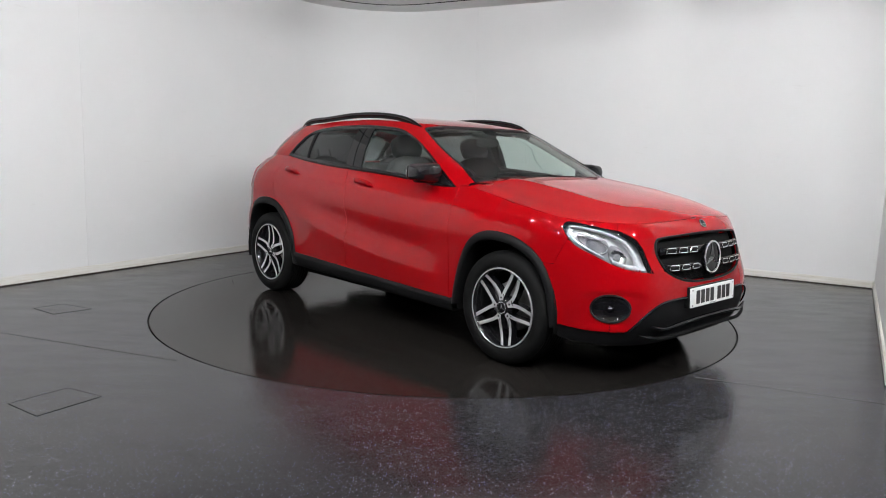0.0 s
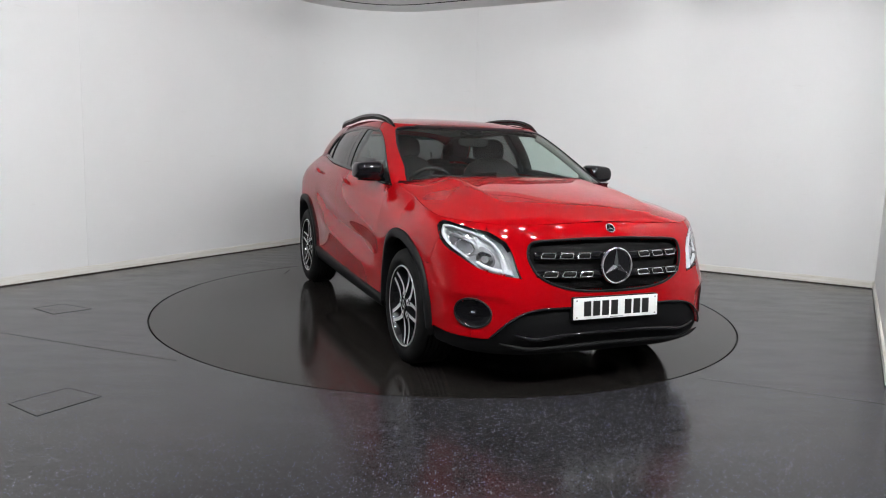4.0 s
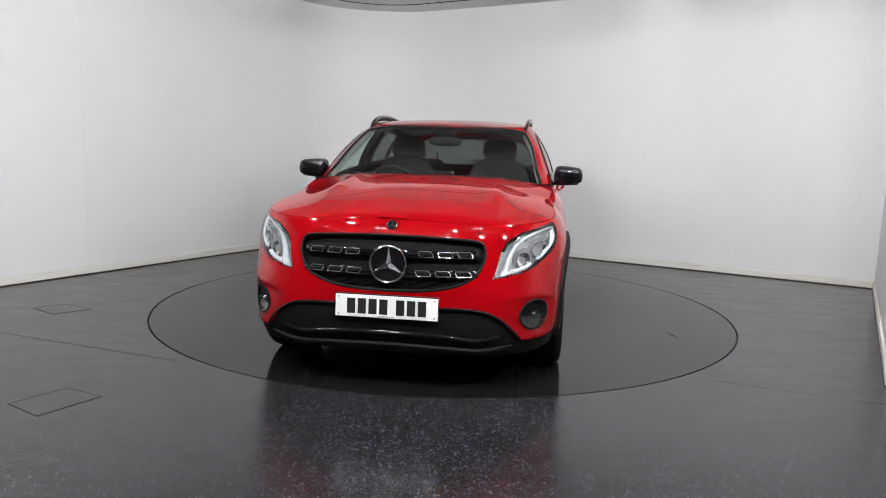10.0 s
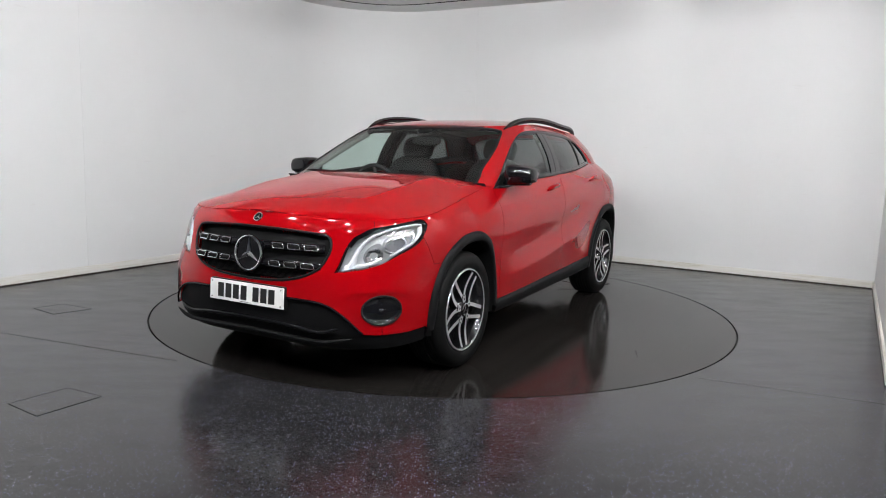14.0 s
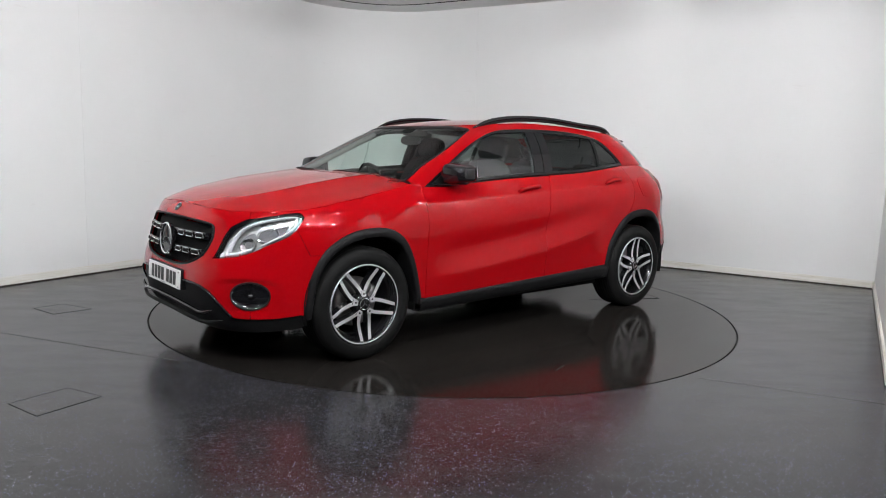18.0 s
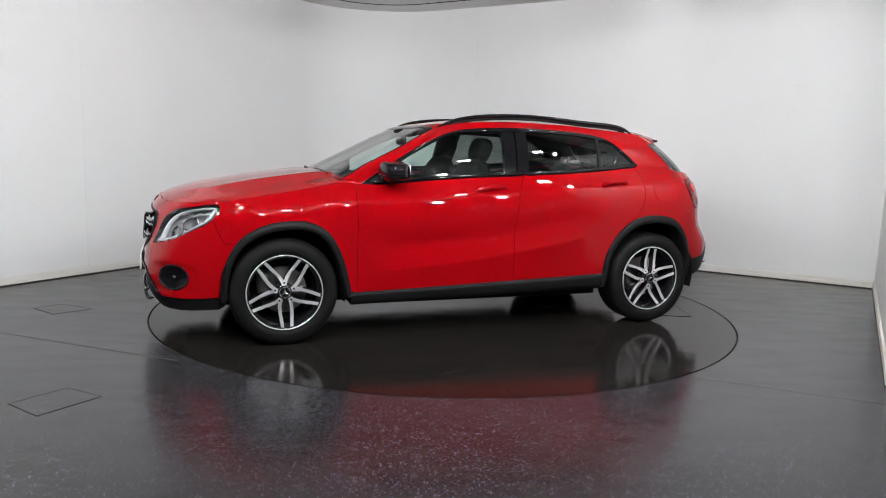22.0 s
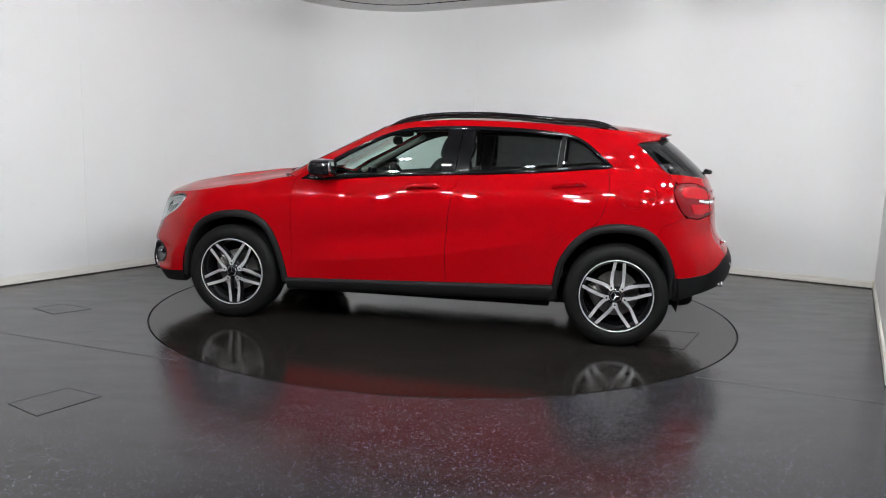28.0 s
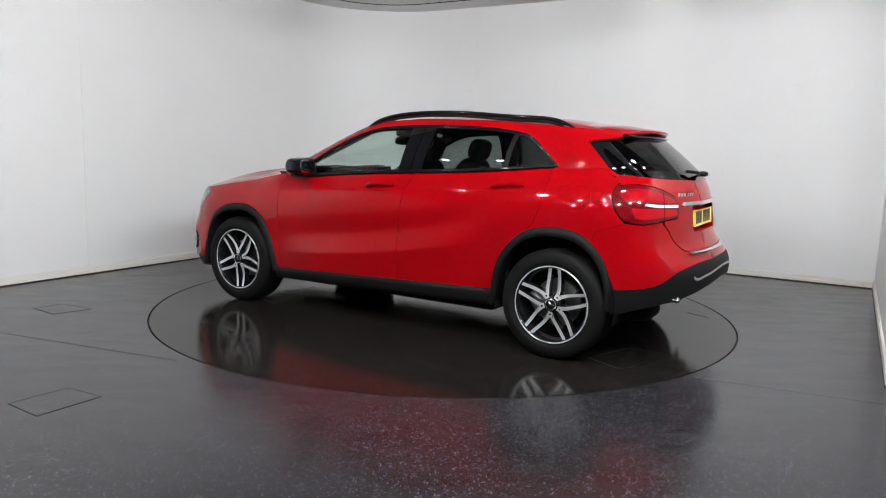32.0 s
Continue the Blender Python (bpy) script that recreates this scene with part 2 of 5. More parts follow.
# small floodlights hung under the ceiling: a row in front of the car, a slanting row beside it, and three added unseen
# wall washers
FRONT_ROW = [(-2.45, -4.2), (-1.2, -4.45), (0.1, -4.6), (1.35, -4.45), (2.5, -4.2), (3.4, -3.8)]
SIDE_ROW = [(0.22, -3.5), (0.74, -3.0), (1.46, -2.27), (2.0, -1.25), (-1.4, -2.4), (-1.1, -3.2), (-2.2, -1.9)]
SPOTS = [(p, (p[0] * 0.3, 0.0, 0.5)) for p in SIDE_ROW]
FLOODS = [(p, (p[0] * 1.1, 3.0, 0.9)) for p in FRONT_ROW]
# added lamps out of view, aimed to even out the wall brightness
ADDED_WASHERS = [((-2.5, -3.04), (-4.62, -2.00, 0.9)),
           ((2.3, -1.2), (4.0, 0.9, 0.2)),
           ((4.71, -2.79), (5.10, 1.76, 0.00))]


def hang(name, label, group, places, half, mat):
    first = None
    wx, wy = half
    for (lx, ly), aim in places:
        m = look((lx, ly, HIGH - 0.22), aim)
        if first is None:
            first = new(name)
            tagged(first, label, name.replace("_", " "), group)
            part("housing", box((-wx - 0.02, -wy - 0.02, -0.012), (wx + 0.02, wy + 0.02, 0.05), 0.006), M_LAMPFRAME, first)
            part("diffuser", box((-wx, -wy, -0.018), (wx, wy, -0.013)), mat, first, "glowing white diffuser")
            part("bracket", box((-0.015, wy * 0.6, 0.04), (0.015, wy * 0.6 + 0.025, 0.19)), M_LAMPFRAME, first)
            first.matrix_basis = m
        else:
            copy_thing(first, m)


hang("floodlight", "small oblong white floodlight hung under the studio ceiling", "floodlights", SPOTS, (0.07, 0.035), M_SPOT)
hang("front_floodlight", "oblong white floodlight hung in a row before the turntable", "front floodlights", FLOODS, (0.085, 0.04), M_FLOOD)
hang("wall_washer", "added unseen square panel lamp that brightens the walls", "wall washers", ADDED_WASHERS, (0.07, 0.07), M_PANEL)


# ---- marks and lids in the floor ----
def line_on(a, b, w=0.006, z=0.0006):
    """A thin joint drawn between two places on the floor."""
    a, b = Vector((a[0], a[1], 0)), Vector((b[0], b[1], 0))
    d = (b - a).normalized()
    o = Vector((-d.y, d.x, 0)) * w / 2
    bm = bmesh.new()
    lo = [bm.verts.new((q.x, q.y, z)) for q in (a - o, b - o, b + o, a + o)]
    hi = [bm.verts.new((q.x, q.y, z + 0.0012)) for q in (a - o, b - o, b + o, a + o)]
    bm.faces.new(lo[::-1])
    bm.faces.new(hi)
    for i in range(4):
        bm.faces.new((lo[i], lo[(i + 1) % 4], hi[(i + 1) % 4], hi[i]))
    return bm


def lid(name, pts, mat, label, weak=()):
    """A floor lid: a thin plate with dark joints round it."""
    bm = bmesh.new()
    n = len(pts)
    lo = [bm.verts.new((p[0], p[1], 0.0)) for p in pts]
    hi = [bm.verts.new((p[0], p[1], 0.0012)) for p in pts]
    bm.faces.new(hi)
    for i in range(n):
        bm.faces.new((lo[i], lo[(i + 1) % n], hi[(i + 1) % n], hi[i]))
    th = part(name, bm, mat)
    for i in range(n):
        part("joint", line_on(pts[i], pts[(i + 1) % n], 0.0007 if i in weak else 0.0035, 0.0008), M_GAP, th)
    return tagged(th, label, "floor lid")


lid("floor_lid", [(-2.047, -2.463), (-1.892, -2.222), (-1.669, -2.328), (-1.832, -2.605)], M_FLOOR, "dark vinyl-covered lid let into the studio floor", (1, 3))
lid("floor_lid", [(-3.033, -0.536), (-2.906, -0.37), (-2.62, -0.50), (-2.80, -0.70)], M_FLOOR, "dark vinyl-covered lid let into the studio floor", (1, 2, 3))
M_WELD = surface("vinyl_weld", (0.055, 0.053, 0.053), 0.3)
tagged(part("floor_joint_east", line_on((1.457, -1.735), (2.60, -2.21), 0.008, 0.0), M_WELD), "pale welded joint in the vinyl floor", kind="structure")
tagged(part("floor_joint_west", line_on((-1.53, -1.71), (-3.6, -0.95), 0.003, 0.0), M_WELD), "faint welded joint in the vinyl floor", kind="structure")
wj = part("wall_joint_west", box((-0.003, -0.003, 0.08), (0.002, 0.003, HIGH)), M_SEAM)
tagged(wj, "vertical joint strip in the white wall", kind="structure")
wj.matrix_basis = Matrix.Translation(CORNER - AX * 4.12) @ pose(0, 0, 0, 0, 0, math.degrees(math.atan2(BX.y, BX.x)))
# ---- turntable ----
table = new("turntable")
tagged(table, "round dark turntable platform set flush in the floor", "turntable")
dk = bmesh.new()
bmesh.ops.create_cone(dk, cap_ends=True, segments=256, radius1=TABLE_R - 0.012, radius2=TABLE_R - 0.012, depth=0.03, matrix=Matrix.Translation((0, 0, -0.0155)))
part("deck", dk, M_DISC, table)

dl = [(-1.653, .38), (-1.946, .371), (-1.772, .873), (-1.53, .76)]
lid_bm = bmesh.new()
lid_bm.faces.new([lid_bm.verts.new((x, y, 0.0006)) for x, y in dl])
lid_part = part("deck_lid", lid_bm, M_DISC, table, "lid let into the turntable")
for k in range(4):
    part("joint", line_on(dl[k], dl[(k + 1) % 4], 0.007 if k == 2 else 0.0012, 0.0007), M_GAP, lid_part)
for a, b in (((-1.9, -0.9), (-1.72, -0.98)), ((0.5, 1.7), (0.62, 1.74)), ((-1.20, 0.55), (-1.32, 0.70))):
    part("scratch", line_on(a, b, 0.004, 0.0004), M_GAP, table)


# ---- the car's skin: two smooth wrapped surfaces, below and above the waistline ----
class Spline:
    """A natural cubic curve through a few points."""

    def __init__(self, *pts):
        pts = sorted(pts)
        self.x = np.array([p[0] for p in pts], float)
        self.y = np.array([p[1] for p in pts], float)
        n = len(pts)
        h = np.diff(self.x)
        a = np.eye(n)
        r = np.zeros(n)
        for i in range(1, n - 1):
            a[i, i - 1], a[i, i], a[i, i + 1] = h[i - 1], 2 * (h[i - 1] + h[i]), h[i]
            r[i] = 6 * ((self.y[i + 1] - self.y[i]) / h[i] - (self.y[i] - self.y[i - 1]) / h[i - 1])
        self.m = np.linalg.solve(a, r)

    def __call__(self, x):
        x = np.clip(np.asarray(x, float), self.x[0], self.x[-1])
        i = np.clip(np.searchsorted(self.x, x) - 1, 0, len(self.x) - 2)
        h = self.x[i + 1] - self.x[i]
        s, t = (self.x[i + 1] - x) / h, (x - self.x[i]) / h
        return s * self.y[i] + t * self.y[i + 1] + ((s ** 3 - s) * self.m[i] + (t ** 3 - t) * self.m[i + 1]) * h * h / 6


NOSE = Spline((.16, 2.07), (.22, 2.13), (.30, 2.175), (.42, 2.192), (.54, 2.188), (.66, 2.176), (.76, 2.160), (.83, 2.135), (.88, 2.10), (.92, 2.05), (1.0, 1.95))
TAIL = Spline((.16, -1.93), (.24, -2.02), (.34, -2.10), (.46, -2.15), (.56, -2.16), (.64, -2.125), (.72, -2.065), (.82, -2.04), (.92, -2.03), (1.02, -2.01), (1.12, -1.97))
WAIST = Spline((-1.75, 1.165), (-1.24, 1.160), (-.97, 1.135), (-.2, 1.086), (.49, 1.040), (.80, 1.022), (.95, 1.030), (1.10, 1.012), (1.3, .975), (1.5, .935), (1.8, .88))
WAIST_Y = Spline((-1.75, .675), (-1.24, .715), (-.97, .752), (-.2, .800), (.49, .792), (.86, .790), (1.25, .765), (1.8, .70))
FLANK = Spline((.16, .838), (.28, .858), (.40, .868), (.52, .874), (.64, .882), (.76, .891), (.86, .892), (1.0, .885), (1.2, .87))
EAVES = Spline((-1.75, 1.375), (-1.3, 1.415), (-1.0, 1.438), (-.6, 1.459), (-.3, 1.463), (0., 1.447), (.3, 1.41), (.6, 1.40), (.95, 1.40))
EAVES_Y = Spline((-1.75, .50), (-1.3, .545), (-.6, .585), (0., .606), (.4, .616), (.95, .556))
SCREEN = Spline((1.0, 1.135), (1.06, 1.03), (1.25, .665), (1.42, .312), (1.46, .19), (1.49, .06))
HATCH = Spline((1.06, -2.005), (1.12, -1.965), (1.22, -1.865), (1.32, -1.75), (1.40, -1.64), (1.46, -1.54))
NF = Spline((.2, 3.7), (.43, 4.0), (.54, 3.6), (.63, 2.85), (.78, 2.2), (.9, 2.3))
NR = Spline((.2, 2.5), (.5, 2.6), (.8, 2.3), (1.1, 2.2))
X1, X2, TURN = 1.25, -1.35, 0.9


def edge_fade(x, front, rear, soft):
    """1 between two ends, easing to 0 beyond them."""
    f = np.clip(np.minimum((front - x) / soft, (x - rear) / soft), 0, 1)
    return f * f * (3 - 2 * f)


def fold(d, high, above, below):
    """A pressed line: a ridge that falls off upwards and downwards from a crisp edge."""
    r = np.sqrt(d * d + .00012) - .011
    return high * np.where(d > 0, np.exp(-r / above), np.exp(-r / below))


def side_low(x, z):
    """Half width of the lower body at the flank, with its pressed shoulder line and rising lower line."""
    top, yt = WAIST(x), WAIST_Y(x)
    u = np.clip((top - z) / .30, 0, 1)
    low_line = .456 - .1015 * (x - .785) + .0564 * (x - .785) * (x + .19)
    lower = fold(z - low_line, .021, .080, .12) * edge_fade(x, .93, -.93, .42)
    shoulder = fold(z - (.962 - .057 * x), .0055, .030, .055) * edge_fade(x, 1.75, -1.75, .35)
    hollow = -.020 * np.exp(-((z - low_line - .15) / .085) ** 2) * edge_fade(x, .90, -1.0, .42)
    low = FLANK(z) + lower + hollow
    return yt + (low - yt) * (1 - (1 - u) ** 2.5) + shoulder


def side_high(x, z):
    """Half width of the glasshouse."""
    w = np.clip((z - WAIST(x)) / (EAVES(x) - WAIST(x)), 0, 1.25)
    return WAIST_Y(x) - (WAIST_Y(x) - EAVES_Y(x)) * (.35 * w + .65 * w ** 2)


def corner(d, a, b, m, n):
    """A rounded plan corner: how far it has gone forwards and sideways at the angle d."""
    s, c = np.abs(np.sin(d)) / a, np.abs(np.cos(d)) / b
    r = (s ** m + c ** m) ** (-1 / m)
    for _ in range(12):
        f, g = (r * s) ** m, (r * c) ** n
        r = r - (f + g - 1) * r / (m * f + n * g)
    return r * s * a, r * c * b


def low_skin(p, z):
    """Points of the lower body: p runs along its side from tail to nose."""
    p, z = np.asarray(p, float), np.asarray(z, float)
    x = np.clip(p, X2, X1)
    y = side_low(x, z)
    fx, fy = corner(np.clip((p - X1) / TURN, 0, math.pi / 2), NOSE(z) - X1, y, 3.7, NF(z))
    rx, ry = corner(np.clip((X2 - p) / TURN, 0, math.pi / 2), X2 - TAIL(z), y, 3.3, NR(z))
    px = np.where(p > X1, X1 + fx, np.where(p < X2, X2 - rx, x))
    py = np.where(p > X1, fy, np.where(p < X2, ry, y))
    return np.stack([px, py, z + 0 * px], -1)


UF, UR = .338, .62      # depth of the upper corners
P1, P2 = .55, -1.10    # where the upper corners start along p


def high_skin(p, z):
    """Points of the glasshouse: windscreen, pillars, side glass and hatch in one."""
    p, z = np.asarray(p, float), np.asarray(z, float)
    xf, xr = SCREEN(z) - UF, HATCH(z) + UR
    q = np.clip((p - P2) / (P1 - P2), 0, 1)
    x = xr + (xf - xr) * q
    y = side_high(x, z)
    fx, fy = corner(np.clip((p - P1) / .7, 0, math.pi / 2), UF, y, 2.29, 8.27)
    rx, ry = corner(np.clip((P2 - p) / .7, 0, math.pi / 2), UR, y, 3.2, 2.4)
    px = np.where(p > P1, xf + fx, np.where(p < P2, xr - rx, x))
    py = np.where(p > P1, fy, np.where(p < P2, ry, y))
    return np.stack([px, py, z + 0 * px], -1)


LOW_F, LOW_R = X1 + TURN * math.pi / 2, X2 - TURN * math.pi / 2
HIGH_F, HIGH_R = P1 + .7 * math.pi / 2, P2 - .7 * math.pi / 2


def at_x(skin, x, z, lo=None, hi=None):
    """The p at which the skin reaches x at that height."""
    lo, hi = (LOW_R, LOW_F) if skin is low_skin else (HIGH_R, HIGH_F)
    for _ in range(40):
        m = (lo + hi) / 2
        if skin(m, z)[0] < x:
            lo = m
        else:
            hi = m
    return (lo + hi) / 2


def at_y(skin, y, z, front=True):
    """The p at which the skin's front or rear end reaches y at that height."""
    if skin is low_skin:
        lo, hi = (X1, LOW_F) if front else (X2, LOW_R)
    else:
        lo, hi = (P1, HIGH_F) if front else (P2, HIGH_R)
    for _ in range(40):
        m = (lo + hi) / 2
        if skin(m, z)[1] > y:
            lo = m
        else:
            hi = m
    return (lo + hi) / 2


BONNET_C = Spline((2.12, .872), (2.077, .9025), (2.03, .925), (1.95, .953), (1.75, .998), (1.45, 1.046), (1.15, 1.080), (.95, 1.092))
ROOF_C = Spline((.37, 1.402), (.30, 1.424), (.15, 1.456), (-.05, 1.480), (-.3, 1.496), (-.7, 1.496), (-1.1, 1.486), (-1.25, 1.472), (-1.4, 1.449), (-1.7, 1.396))


# ---- car materials ----
def car_paint(name, base):
    """Solid red lacquer: colour coat with a slight orange-peel under a clear gloss coat."""
    m, nt, b = nodes_of(name)
    tc = nt.nodes.new("ShaderNodeTexCoord")
    n1 = node(nt, "ShaderNodeTexNoise", Scale=2.0, Detail=4.0)
    nt.links.new(tc.outputs["Object"], n1.inputs["Vector"])
    r = ramp(nt, n1.outputs["Fac"], [(0.3, tuple(c * 0.985 for c in base)), (0.7, tuple(c * 1.015 for c in base))])
    nt.links.new(r.outputs[0], b.inputs["Base Color"])
    n2 = node(nt, "ShaderNodeTexNoise", Scale=180.0, Detail=2.0)
    nt.links.new(tc.outputs["Object"], n2.inputs["Vector"])
    bp = node(nt, "ShaderNodeBump", Strength=0.012, Distance=0.001)
    nt.links.new(n2.outputs["Fac"], bp.inputs["Height"])
    nt.links.new(bp.outputs[0], b.inputs["Coat Normal"])
    put(b, Roughness=0.5, Coat_Weight=1.0, Coat_Roughness=0.015, Coat_IOR=1.42, Specular_IOR_Level=0.0)
    return m


M_RED = car_paint("red_paint", (0.285, 0.0012, 0.0034))
M_CLAD = surface("grained_black_plastic", (0.006, 0.006, 0.0064), 0.55, ior=1.25, bump=0.1, bump_scale=420.0, vary=0.12)
M_GLOSS = surface("gloss_black", (0.005, 0.005, 0.006), 0.05, ior=1.45)
M_DARK = surface("matt_black", (0.007, 0.007, 0.007), 0.75, ior=1.22)
M_RUBBER = surface("tyre_rubber", (0.006, 0.006, 0.006), 0.62, bump=0.1, bump_scale=300.0, vary=0.15, scale=12.0, ior=1.22)
M_RIMBLACK = surface("rim_black", (0.008, 0.008, 0.009), 0.18, coat=1.0)
M_ALLOY = surface("machined_alloy", (0.62, 0.62, 0.63), 0.28, metal=0.6, bump=0.05, bump_scale=500.0)
M_CHROME = surface("chrome", (0.90, 0.90, 0.91), 0.10, metal=1.0, vary=0.02)
M_SATIN = surface("satin_silver", (0.62, 0.62, 0.63), 0.3, metal=1.0)
M_STEEL = surface("brake_steel", (0.35, 0.34, 0.33), 0.38, metal=1.0, vary=0.2, scale=20)
M_GLASS = glass_material("front_glass", (0.88, 0.95, 0.92))
M_SIDEGLASS = glass_material("side_glass", (0.74, 0.86, 0.81), ior=1.7)
M_PRIVACY = glass_material("privacy_glass", (0.20, 0.215, 0.21))
M_REARGLASS = glass_material("rear_glass", (0.14, 0.15, 0.15))
M_LENS = glass_material("clear_lens", (0.93, 0.94, 0.95))
M_REDLENS = surface("red_lens", (0.34, 0.003, 0.008), 0.06, ior=1.4)
M_DARKLENS = surface("dark_red_lens", (0.13, 0.002, 0.005), 0.06, ior=1.45)
M_LAMPGREY = surface("lamp_inner_grey", (0.30, 0.30, 0.31), 0.22, metal=0.5)
M_LAMPSILVER = surface("lamp_reflector_silver", (0.40, 0.405, 0.41), 0.3, metal=0.35)
M_LAMPWHITE = surface("lamp_white_tube", (0.58, 0.59, 0.61), 0.2, coat=1.0)
M_PLATE = surface("plate_white", (0.78, 0.78, 0.76), 0.35)
M_YPLATE = surface("plate_yellow", (0.86, 0.60, 0.03), 0.35)
M_BAR = surface("plate_black", (0.012, 0.012, 0.012), 0.4)
M_SEAT = surface("seat_cloth", (0.011, 0.011, 0.0115), 0.9, ior=1.3)
M_TRIM = surface("interior_plastic", (0.012, 0.012, 0.0125), 0.65, ior=1.35)
M_LINER = surface("headliner_cloth", (0.20, 0.195, 0.185), 0.9, bump=0.2, bump_scale=500)
M_MIRROR = surface("mirror_glass", (0.9, 0.9, 0.9), 0.01, metal=1.0, vary=0.0)


# ---- car mesh helpers ----
def seg(pts, n=6):
    """An open smooth curve through a few points, in steps."""
    out = []
    k = len(pts)
    for i in range(k - 1):
        a, b = np.array(pts[i], float), np.array(pts[i + 1], float)
        p = np.array(pts[i - 1], float) if i else 2 * a - b
        q = np.array(pts[i + 2], float) if i + 2 < k else 2 * b - a
        for j in range(n):
            t = j / n
            out.append(tuple(0.5 * (2 * a + (b - p) * t + (2 * p - 5 * a + 4 * b - q) * t * t + (3 * a - p - 3 * b + q) * t ** 3)))
    out.append(tuple(map(float, pts[-1])))
    return out


def loop(pts, n=5):
    """A closed smooth curve through a few points."""
    k = len(pts)
    out = []
    for i in range(k):
        p, a, b, q = (np.array(pts[(i + d) % k], float) for d in (-1, 0, 1, 2))
        for j in range(n):
            t = j / n
            out.append(tuple(0.5 * (2 * a + (b - p) * t + (2 * p - 5 * a + 4 * b - q) * t * t + (3 * a - p - 3 * b + q) * t ** 3)))
    return out


def area(poly):
    return 0.5 * sum(a[0] * b[1] - b[0] * a[1] for a, b in zip(poly, poly[1:] + poly[:1]))


def inset_poly(poly, d):
    """The outline drawn in by d all round."""
    pts = [poly[0]]
    for q in poly[1:]:
        if abs(q[0] - pts[-1][0]) + abs(q[1] - pts[-1][1]) > 1e-5:
            pts.append(q)
    if abs(pts[0][0] - pts[-1][0]) + abs(pts[0][1] - pts[-1][1]) < 1e-5:
        pts.pop()
    s = 1 if area(pts) > 0 else -1
    out = []
    for i, c in enumerate(pts):
        a, b = pts[i - 1], pts[(i + 1) % len(pts)]
        e1 = np.array(c) - np.array(a)
        e2 = np.array(b) - np.array(c)
        n1 = np.array((-e1[1], e1[0])) / np.hypot(*e1)
        n2 = np.array((-e2[1], e2[0])) / np.hypot(*e2)
        m = n1 + n2
        m = m / max(0.5, (m @ m) / 2)
        out.append((c[0] + s * d * m[0], c[1] + s * d * m[1]))
    return out


def clip(poly, axis, value, above):
    out = []
    for a, b in zip(poly, poly[1:] + poly[:1]):
        ia = a[axis] >= value if above else a[axis] <= value
        ib = b[axis] >= value if above else b[axis] <= value
        if ia:
            out.append(a)
        if ia != ib:
            t = (value - a[axis]) / (b[axis] - a[axis])
            c = [a[0] + t * (b[0] - a[0]), a[1] + t * (b[1] - a[1])]
            c[axis] = value
            out.append(tuple(c))
    return out


def skin_normals(skin, p, z, f, r):
    h = 0.002
    pp, pm = np.minimum(p + h, f), np.maximum(p - h, r)
    n = np.cross(skin(p, z + h) - skin(p, z - h), skin(pp, z) - skin(pm, z))
    mid = (np.abs(p - f) < 1e-6) | (np.abs(p - r) < 1e-6)
    n[mid, 1] = 0
    return n / np.maximum(1e-9, np.linalg.norm(n, axis=-1, keepdims=True))


def finish(name, verts, faces, normals, mat, parent, label=""):
    me = bpy.data.meshes.new(name)
    me.from_pydata([tuple(v) for v in verts], [], faces)
    me.materials.append(mat)
    me.polygons.foreach_set("use_smooth", [True] * len(me.polygons))
    if normals is not None:
        me.normals_split_custom_set_from_vertices([tuple(n) for n in normals])
    me.update()
    return part(name, me, mat, parent, label)


def edge_loops(faces):
    """Border edges of a sheet, as pairs in the order of their face."""
    count = {}
    for f in faces:
        for a, b in zip(f, f[1:] + f[:1]):
            count[(a, b)] = count.get((a, b), 0) + 1
    return [(a, b) for (a, b) in count if (b, a) not in count]


def rim(verts, normals, faces, thick, centre):
    """Folds the borders of a sheet inwards, so that it has thickness."""
    verts, normals, faces = list(verts), list(normals), list(faces)
    made = {}

    def twin(i):
        if i not in made:
            made[i] = len(verts)
            verts.append(verts[i])
            normals.append((0, 0, 0))
            verts.append(np.array(verts[i]) - np.array(normals[i]) * thick)
            normals.append((0, 0, 0))
        return made[i]

    for a, b in edge_loops(faces):
        if centre and abs(verts[a][1]) < 2e-3 and abs(verts[b][1]) < 2e-3:
            continue
        i, j = twin(a), twin(b)
        faces.append([j, i, i + 1, j + 1])
    return verts, normals, faces


